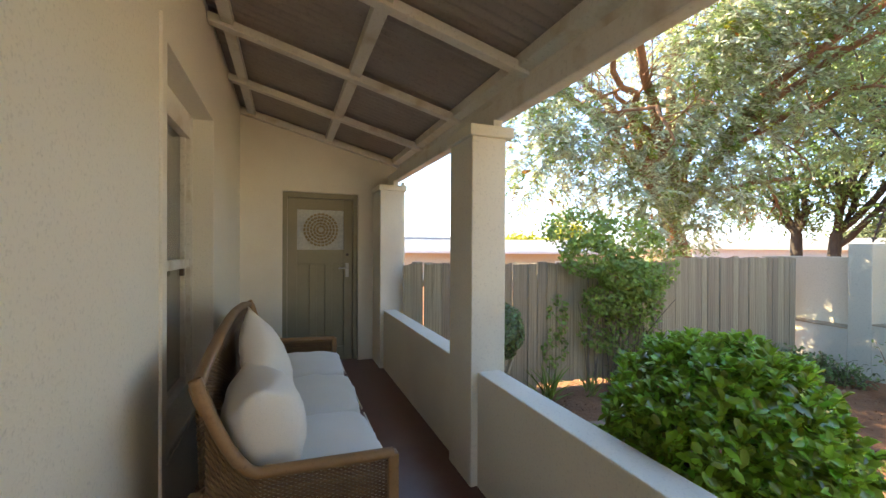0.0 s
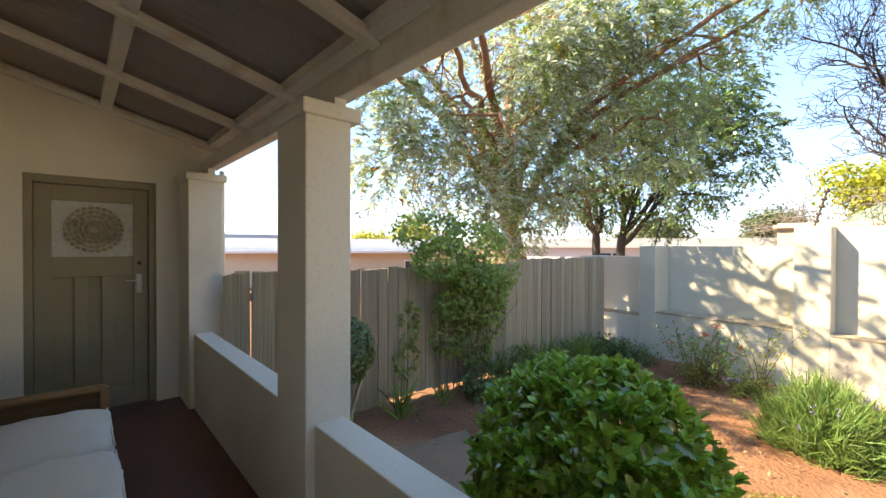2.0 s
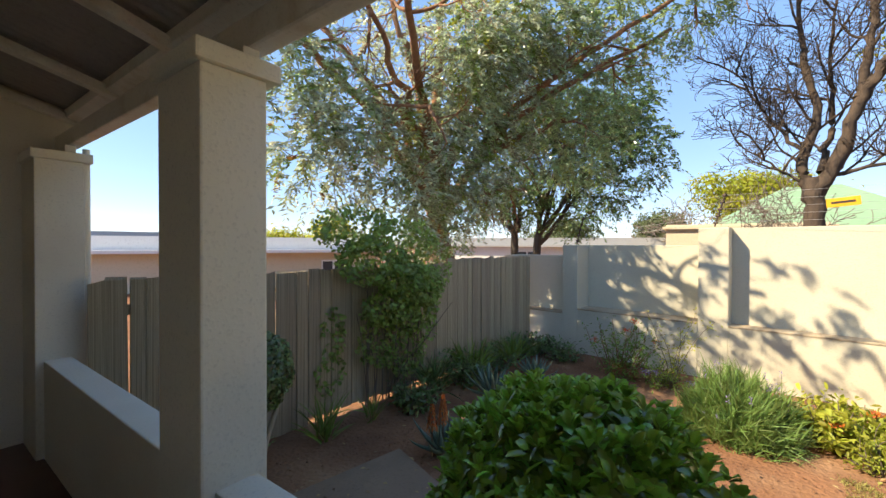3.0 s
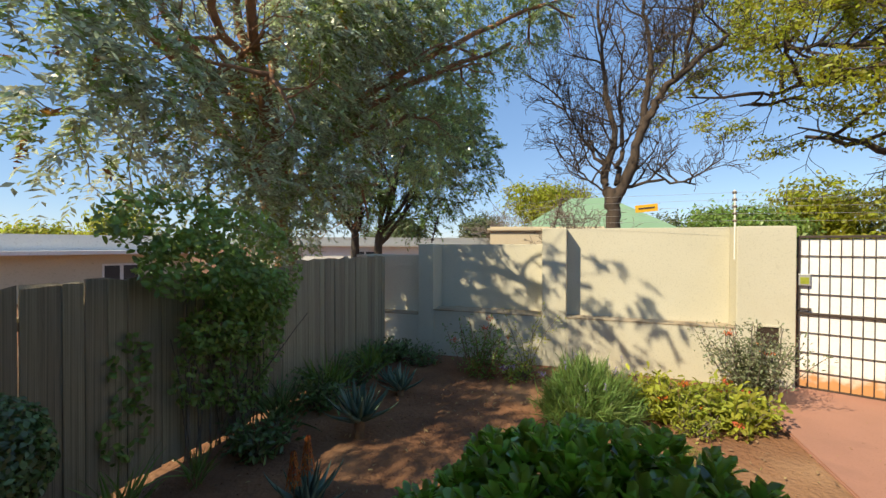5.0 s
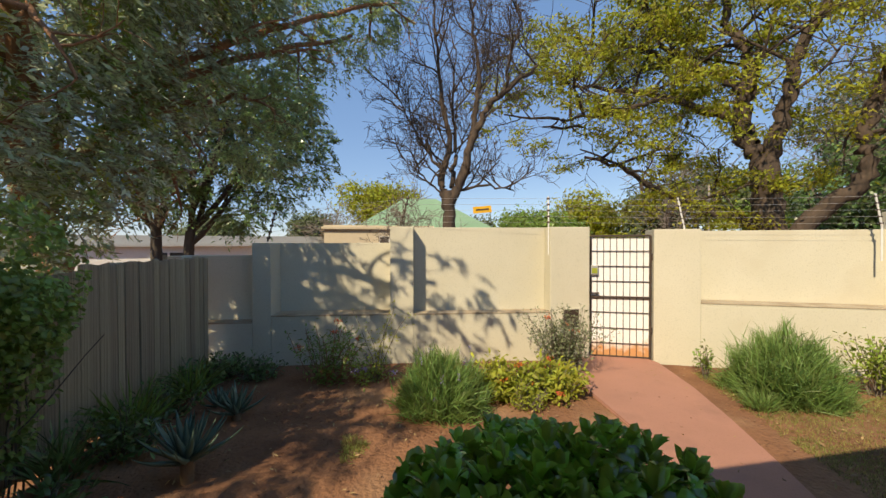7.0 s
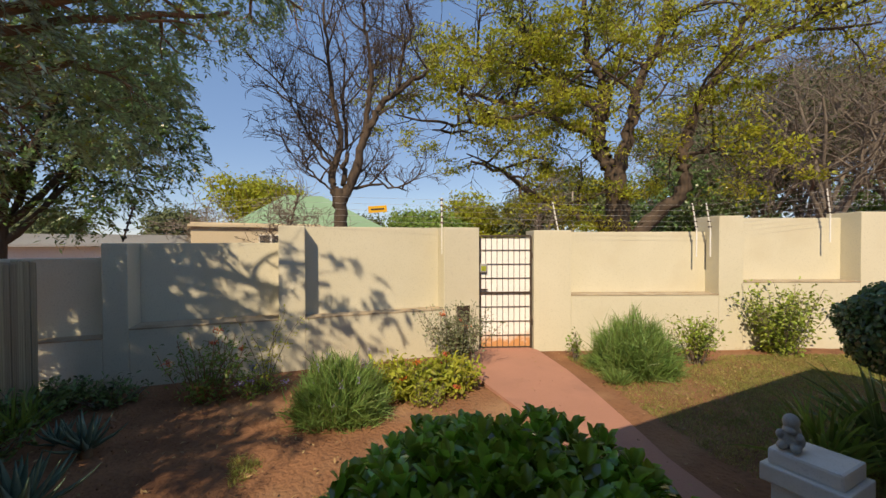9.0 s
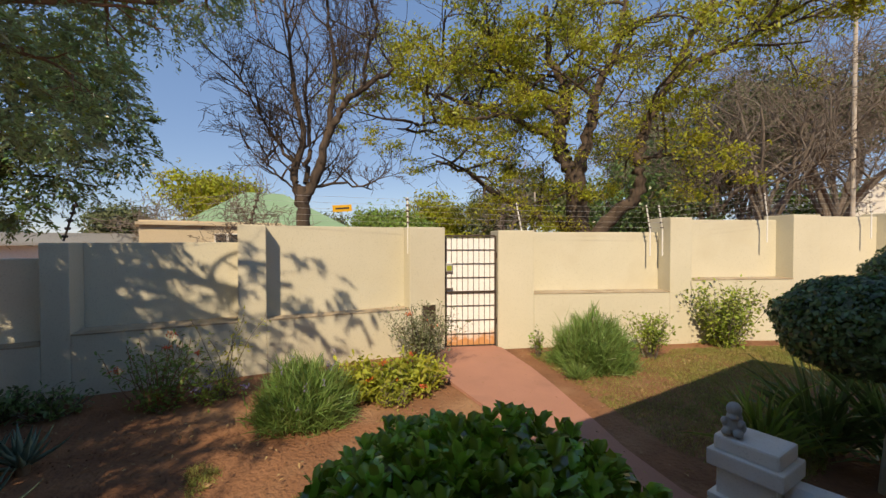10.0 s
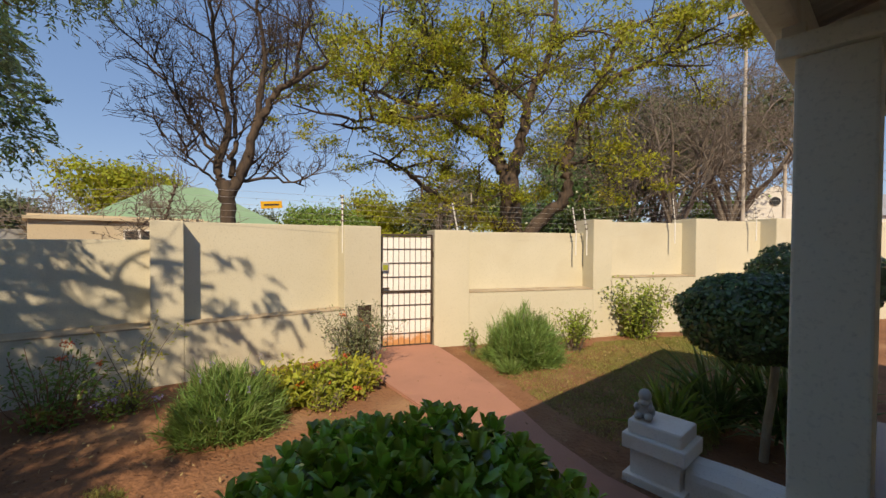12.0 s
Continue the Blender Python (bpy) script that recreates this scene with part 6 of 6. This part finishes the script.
# ---- lawn and litter ----
def scatter():
    rng = np.random.default_rng(141)
    n = 80000
    x, y = rng.uniform(2.6, 6.6, n), rng.uniform(-7.5, 3.0, n)
    edge = 6.55 + 0.5 * (y + 1.9)
    keep = np.array([(-7.5 < b < -0.9 - 0.38 * max(0, a - 3.4) and a < e - 0.35 and noise.noise(Vector((a * 0.9, b * 0.9, 5))) > -0.5 + 0.3 * (a > 5.0))
                     or (3.4 < a < 5.3 and 0.4 < b < 2.6 and noise.noise(Vector((a * 1.7, b * 1.7, 2))) > 0.30) for a, b, e in zip(x, y, edge)])
    x, y = x[keep], y[keep]
    roots = np.stack([x, y, np.full(len(x), G - 0.004)], 1)
    k = 4
    roots = (roots[:, None] + np.concatenate([rng.normal(size=(len(x), k, 2)) * 0.018, np.zeros((len(x), k, 1))], 2)).reshape(-1, 3)
    v, f = blades(rng, roots, rng.normal(size=(len(roots), 3)) * 0.7 + [0, 0, 0.8], 0.045, 0.006, 2, 0.8)
    tagged(mesh_np("lawn", v, f, M["grass"]), "patchy thin lawn on red soil", "grass", kind="stuff")
    m = 1500
    x, y = rng.uniform(1.9, 7.0, m), rng.uniform(-6, 4.8, m)
    c = np.stack([x, y, np.full(m, G + 0.03)], 1)
    v, f = leaves(c, rng.normal(size=(m, 3)) * 0.35 + [0, 0, 1], 0.045, 0.018, rng, 0.15)
    tagged(mesh_np("fallen_leaves", v, f, M["litter"]), "scattered dry fallen leaves", "leaves", kind="stuff")
    m = 1300
    x, y = rng.uniform(1.9, 7.2, m), rng.uniform(0.2, 4.9, m)
    V, F = [], []
    tet = np.array([[1, 1, 1], [1, -1, -1], [-1, 1, -1], [-1, -1, 1]]) * 0.5
    s = rng.uniform(0.004, 0.015, (m, 1, 1))
    V = (tet[None] * s * rng.uniform(0.6, 1.3, (m, 4, 3)) + np.stack([x, y, np.full(m, G + 0.008)], 1)[:, None]).reshape(-1, 3)
    F = (np.array([[0, 1, 2], [0, 3, 1], [0, 2, 3], [1, 3, 2]])[None] + (np.arange(m) * 4)[:, None, None]).reshape(-1, 3)
    tagged(mesh_np("soil_clods", V, F, M["soil"]), "small clods and stones on the soil", "soil", kind="stuff")


M["litter"] = mat("dry_leaf_litter", (0.33, 0.22, 0.11), 0.9, (0.24, 0.15, 0.08), 9, 60, 0, vary=0.4, island=True)
scatter()


# ---- veranda furniture ----
SX0, SX1, SY0, SY1 = 0.34, 1.01, 2.36, 4.42


def soft_box(x0, x1, y0, y1, z0, z1, puff=0.03, n=10, power=5.0, seed=0):
    """A plump cushion: a rounded box with slightly bulging faces."""
    bm = bmesh.new()
    bmesh.ops.create_cube(bm, size=2.0)
    bmesh.ops.subdivide_edges(bm, edges=bm.edges[:], cuts=n, use_grid_fill=True)
    c = Vector(((x0 + x1) / 2, (y0 + y1) / 2, (z0 + z1) / 2))
    h = Vector(((x1 - x0) / 2, (y1 - y0) / 2, (z1 - z0) / 2))
    for v in bm.verts:
        p = v.co.copy()
        k = (abs(p.x) ** power + abs(p.y) ** power + abs(p.z) ** power) ** (-1 / power)
        q = p * k
        b = (1 - q.x * q.x) * (1 - q.y * q.y)
        w = noise.noise(q * 2.2 + Vector((seed, seed * 2, 0))) * 0.012 + noise.noise(q * 6 + Vector((seed, 3, 1))) * 0.004
        v.co = Vector((c.x + q.x * h.x, c.y + q.y * h.y, c.z + q.z * h.z + (puff * b if q.z > 0 else 0))) + Vector((w, w * 0.6, w))
    return bm


def pillow_mesh(size, thick, seed, ear=0.10):
    """A scatter cushion in its own frame: square in y and z, thick in x, with drawn-out corners."""
    n = 22
    bm = bmesh.new()
    grid = {}
    for side in (1, -1):
        for i in range(n + 1):
            for j in range(n + 1):
                u, w = 2 * i / n - 1, 2 * j / n - 1
                edge = i in (0, n) or j in (0, n)
                if side == -1 and edge:
                    grid[side, i, j] = grid[1, i, j]
                    continue
                t = max(0.0, (1 - u * u) * (1 - w * w)) ** 0.5
                pull = 1 - 0.17 * (1 - abs(u) ** 3) * (abs(w) ** 6) - 0.0
                pull2 = 1 - 0.17 * (1 - abs(w) ** 3) * (abs(u) ** 6)
                wr = 0.010 * noise.noise(Vector((u * 2.5 + seed, w * 2.5, side))) + 0.005 * noise.noise(Vector((u * 7 + seed, w * 7, side)))
                grid[side, i, j] = bm.verts.new((side * thick / 2 * t + wr * (t > 0.05), u * size / 2 * pull2 * 1.0, w * size / 2 * pull))
    for side in (1, -1):
        for i in range(n):
            for j in range(n):
                q = [grid[side, i, j], grid[side, i + 1, j], grid[side, i + 1, j + 1], grid[side, i, j + 1]]
                bm.faces.new(q if side == 1 else q[::-1])
    bmesh.ops.recalc_face_normals(bm, faces=bm.faces[:])
    return bm


def weave(rows, cols, place, r, amp):
    """Wicker: strands that run along one way and wind over and under uprights."""
    pieces = []
    for i in range(rows):
        pts = []
        m = cols * 3
        for j in range(m + 1):
            u = j / m
            o = amp * math.sin(math.pi * (u * cols + (i % 2)))
            pts.append(place(u, (i + 0.5) / rows, o))
        pieces.append(tube_np(np.array(pts), np.full(m + 1, r), 4))
    return gather(pieces)


def settee():
    ob = empty("settee")
    # arms: woven panels that curve up into the back
    def arm(y, sign):
        def top(u):
            return 0.62 + 0.02 * u + 0.33 * max(0.0, (u - 0.72) / 0.28) ** 1.7
        def place(u, v, o):
            x = SX1 - u * (SX1 - SX0 - 0.05)
            return (x, y + sign * o, 0.20 + v * (top(u) - 0.22))
        V, F = weave(60, 44, place, 0.0042, 0.0036)
        a = mesh_np("arm_panel", V, F, M["wicker"], ob, "woven wicker arm panel", True)
        tagged(a, kind="stuff")
        pts = np.array([(SX1 - u * (SX1 - SX0 - 0.02), y, top(u)) for u in np.linspace(0, 1, 22)])
        V, F = tube_np(pts, np.full(22, 0.021), 10)
        mesh_np("arm_rail", V, F, M["cane"], ob, "smooth cane arm rail", True)
        part("leg", box(SX1 - 0.022, SX1 + 0.02, y - 0.022, y + 0.022, 0.0, 0.625, 0.008), M["cane"], ob)
        part("leg", box(SX0, SX0 + 0.04, y - 0.022, y + 0.022, 0.0, 0.6, 0.008), M["cane"], ob)
    arm(SY0 + 0.02, -1)
    arm(SY1 - 0.02, 1)
    # back: woven, with a top rail that rises in a slow bow
    def btop(u):
        return 0.93 + 0.09 * math.sin(math.pi * u) ** 0.8
    def lean(z):
        return SX0 + 0.05 - 0.05 * (z - 0.35)
    def place(u, v, o):
        z = 0.22 + v * (btop(u) - 0.24)
        return (lean(z) + o, SY0 + 0.03 + u * (SY1 - SY0 - 0.06), z)
    V, F = weave(90, 110, place, 0.0042, 0.0036)
    tagged(mesh_np("back_panel", V, F, M["wicker"], ob, "woven wicker back panel", True), kind="stuff")
    us = np.linspace(0, 1, 40)
    pts = np.array([(lean(btop(u)), SY0 + 0.02 + u * (SY1 - SY0 - 0.04), btop(u)) for u in us])
    bend = np.array([(SX0 + 0.055, SY0 + 0.02, 0.86), (SX0 + 0.035, SY0 + 0.02, 0.91), (SX0 + 0.022, SY0 + 0.03, 0.94)])
    pts = np.concatenate([bend, pts[1:-1], bend[::-1] * [1, -1, 1] + [0, SY0 + SY1, 0]])
    V, F = tube_np(pts, np.full(len(pts), 0.023), 10)
    mesh_np("top_rail", V, F, M["cane"], ob, "smooth cane top rail", True)
    part("seat_frame", box(SX0 + 0.05, SX1, SY0 + 0.03, SY1 - 0.03, 0.26, 0.37, 0.01), M["wicker"], ob)
    def fplace(u, v, o):
        return (SX1 + 0.004 + o, SY0 + 0.04 + u * (SY1 - SY0 - 0.08), 0.12 + v * 0.24)
    V, F = weave(22, 84, fplace, 0.006, 0.0042)
    mesh_np("front_apron", V, F, M["wicker"], ob, "woven wicker front apron", True)
    return tagged(ob, "long wicker settee with curved arms against the house wall", "settee")


M["cane"] = mat("smooth_cane", (0.30, 0.17, 0.08), 0.45, (0.24, 0.13, 0.06), 8, 90, 0.2)
settee()
w3 = (SY1 - SY0 - 0.12) / 3
for k in range(3):
    y0 = SY0 + 0.06 + k * w3
    ob = link("seat_cushion", soft_box(SX0 + 0.09, SX1 + 0.015, y0 + 0.003, y0 + w3 - 0.003, 0.372, 0.545, 0.03, 12, 6.0, k + 1), M["linen"], smooth=True)
    tagged(ob, "thick off-white linen seat cushion on the settee", "cushion", "settee cushions")
    pts = np.array([(SX1 + 0.008, y0 + 0.03 + (w3 - 0.06) * u, 0.515) for u in np.linspace(0, 1, 12)])
    V, F = tube_np(pts, np.full(12, 0.005), 6)
    mesh_np("piping", V, F, M["linen"], ob, smooth=True)
for y, x, z, sz, th, tilt, turn, roll, seed in ((2.63, 0.555, 0.715, 0.40, 0.30, -16, 8, 2, 1), (2.97, 0.55, 0.82, 0.44, 0.19, -18, -6, 38, 2), (3.30, 0.50, 0.80, 0.44, 0.18, -14, 3, 12, 3)):
    ob = link("scatter_cushion", pillow_mesh(sz, th, seed), M["linen"], smooth=True)
    ob.matrix_world = Matrix.Translation((x, y, z)) @ Matrix.Rotation(radians(turn), 4, "Z") @ Matrix.Rotation(radians(tilt), 4, "Y") @ Matrix.Rotation(radians(roll), 4, "X")
    tagged(ob, "plump off-white linen scatter cushion leaning on the settee back", "cushion", "scatter cushions")


# ---- window in the house wall ----
def sash_window():
    ob = empty("window_1")
    y0, y1, z0, z1 = WIN
    xf = WX - 0.13
    def bar(name, a, b, c, d, x0=xf - 0.03, x1=xf + 0.02):
        return part(name, box(x0, x1, a, b, c, d, 0.004), M["timber_white"], ob)
    bar("jamb", y0, y0 + 0.06, z0, z1)
    bar("jamb", y1 - 0.06, y1, z0, z1)
    bar("head", y0 + 0.06, y1 - 0.06, z1 - 0.15, z1)
    bar("sash_stile", y0 + 0.063, y0 + 0.10, z0 + 0.05, z1 - 0.07, xf - 0.05, xf - 0.005)
    bar("sash_stile", y1 - 0.10, y1 - 0.063, z0 + 0.05, z1 - 0.07, xf - 0.05, xf - 0.005)
    bar("meeting_rail", y0 + 0.06, y1 - 0.06, 1.26, 1.315, xf - 0.055, xf + 0.012)
    bar("bottom_rail", y0 + 0.06, y1 - 0.06, z0 + 0.02, z0 + 0.10, xf - 0.05, xf - 0.005)
    bar("glazing_bar", (y0 + y1) / 2 - 0.013, (y0 + y1) / 2 + 0.013, z0 + 0.10, z1 - 0.07, xf - 0.05, xf - 0.01)
    for a, b in ((y0 + 0.08, (y0 + y1) / 2), ((y0 + y1) / 2, y1 - 0.08)):
        for c, d in ((z0 + 0.08, 1.27), (1.30, z1 - 0.06)):
            p = part("pane", box(xf - 0.034, xf - 0.030, a, b, c, d), M["glass"], ob)
            p.visible_shadow = False
    part("sill", box(WX - 0.14, WX - 0.004, y0 + 0.002, y1 - 0.002, z0 + 0.002, z0 + 0.035, 0.006), M["timber_white"], ob)
    for a in (y0 + 0.3, y1 - 0.25):
        part("sash_lift", box(xf - 0.004, xf + 0.02, a, a + 0.03, 1.215, 1.258, 0.004), M["iron"], ob)
    for c, d, e, f in ((y0 - 0.07, y0, 0.0, z1 + 0.09), (y1, y1 + 0.07, 0.0, z1 + 0.09), (y0, y1, z1, z1 + 0.09)):
        part("architrave", box(WX - 0.002, WX + 0.012, c, d, e, f, 0.004), M["wall_house"], ob)
    structure(ob, "tall white painted sash window in a deep reveal", "window")
    for k, y in enumerate((y0 + 0.02, y1 - 0.42)):
        bm = bmesh.new()
        cols = 40
        vs = [[bm.verts.new((xf - 0.16 + 0.025 * math.sin(i * 0.9 + k), y + 0.40 * i / cols, z)) for z in (0.05, 2.4)] for i in range(cols + 1)]
        for a, b in zip(vs, vs[1:]):
            bm.faces.new((a[0], b[0], b[1], a[1]))
        c = link("curtain", bm, M["curtain"], smooth=True)
        c.modifiers.new("thick", "SOLIDIFY").thickness = 0.003
        tagged(c, "pale beige curtain hanging behind the sash window", "curtain", "window curtains")


M["curtain"] = mat("beige_curtain", (0.42, 0.36, 0.27), 0.9, (0.36, 0.31, 0.23), 4, 200, 0.1)
M["glass"] = glass_mat("window_glass", (0.9, 0.93, 0.92), 0.02, 0.92)
sash_window()


# ---- end door ----
def end_door():
    x0, x1, z0, z1 = DOOR
    ob = empty("door_1")
    yd = EY + 0.10
    part("door_frame", box(x0, x0 + 0.05, EY + 0.06, EY + 0.16, z0, z1, 0.004), M["door_paint"], ob)
    part("door_frame", box(x1 - 0.05, x1, EY + 0.06, EY + 0.16, z0, z1, 0.004), M["door_paint"], ob)
    part("door_frame", box(x0 + 0.05, x1 - 0.05, EY + 0.06, EY + 0.16, z1 - 0.06, z1, 0.004), M["door_paint"], ob)
    a, b, top = x0 + 0.052, x1 - 0.052, z1 - 0.062
    w = b - a
    leaf = part("leaf", box(a, b, yd + 0.022, yd + 0.042, 0.012, 1.30), M["door_paint"], ob, "panelled olive taupe door leaf")
    def rail(c, d, e, f, nm="rail"):
        part(nm, box(c, d, yd, yd + 0.045, e, f, 0.005), M["door_paint"], leaf)
    rail(a, a + 0.105, 0.01, top, "stile")
    rail(b - 0.105, b, 0.01, top, "stile")
    rail(a + 0.105, b - 0.105, 0.01, 0.20)
    rail(a + 0.105, b - 0.105, 1.19, 1.36)
    rail(a + 0.105, b - 0.105, top - 0.13, top)
    inner = w - 0.21
    for k in (1, 2):
        xm = a + 0.105 + inner * k / 3
        rail(xm - 0.042, xm + 0.042, 0.20, 1.19, "muntin")
    g = part("frosted_pane", box(a + 0.10, b - 0.10, yd + 0.02, yd + 0.026, 1.355, top - 0.125), M["frosted"], leaf, "frosted textured glass light")
    cx, cz = (a + b) / 2, (1.36 + top - 0.13) / 2
    for r, m in ((0.185, 26), (0.148, 22), (0.112, 17), (0.076, 12), (0.042, 7)):
        for k in range(m):
            t = 2 * math.pi * k / m
            bm = bmesh.new()
            m0 = Matrix.Translation((cx + r * math.cos(t), yd - 0.006, cz + r * math.sin(t))) @ Matrix.Rotation(-t, 4, "Y")
            add_box(bm, -0.012, 0.012, -0.008, 0.008, -0.017, 0.017, m0, 0.005)
            part("wreath_bead", bm, M["bead"], wreath)
    bm = box(b - 0.085, b - 0.045, yd - 0.008, yd, 1.03, 1.20, 0.006)
    pl = part("lock_plate", bm, M["steel"], leaf, "pale metal lock plate")
    bm = bmesh.new()
    add_rod(bm, (b - 0.065, yd - 0.045, 1.14), (b - 0.065, yd, 1.14), 0.009)
    add_rod(bm, (b - 0.065, yd - 0.045, 1.14), (b - 0.17, yd - 0.045, 1.14), 0.009)
    part("handle", bm, M["steel"], pl, "lever handle")
    bm = bmesh.new()
    add_rod(bm, (b - 0.065, yd - 0.02, 1.30), (b - 0.065, yd, 1.30), 0.016, n=14)
    part("lock_cylinder", bm, M["iron"], leaf)
    structure(ob, "closed olive taupe panelled door with a frosted light", "door")
    part("threshold", box(x0, x1, EY + 0.02, EY + 0.2, -0.01, 0.008, 0.003), M["iron"], ob)


M["frosted"] = mat("frosted_glass", (0.66, 0.68, 0.66), 0.25, (0.5, 0.53, 0.52), 30, 130, 0.6)
M["bead"] = mat("carved_bead", (0.40, 0.33, 0.20), 0.7, (0.3, 0.24, 0.14), 20, 90, 0.3)
wreath = empty("door_wreath")
end_door()
tagged(wreath, "round wreath of carved beads hung on the door light", "wreath")

# downpipe beside the end column
bm = bmesh.new()
add_rod(bm, (1.884, 5.40, G), (1.884, 5.40, 2.14), 0.022, n=12)
tagged(link("downpipe", bm, M["wall_cream"]), "thin cream painted downpipe beside the end column", "pipe")
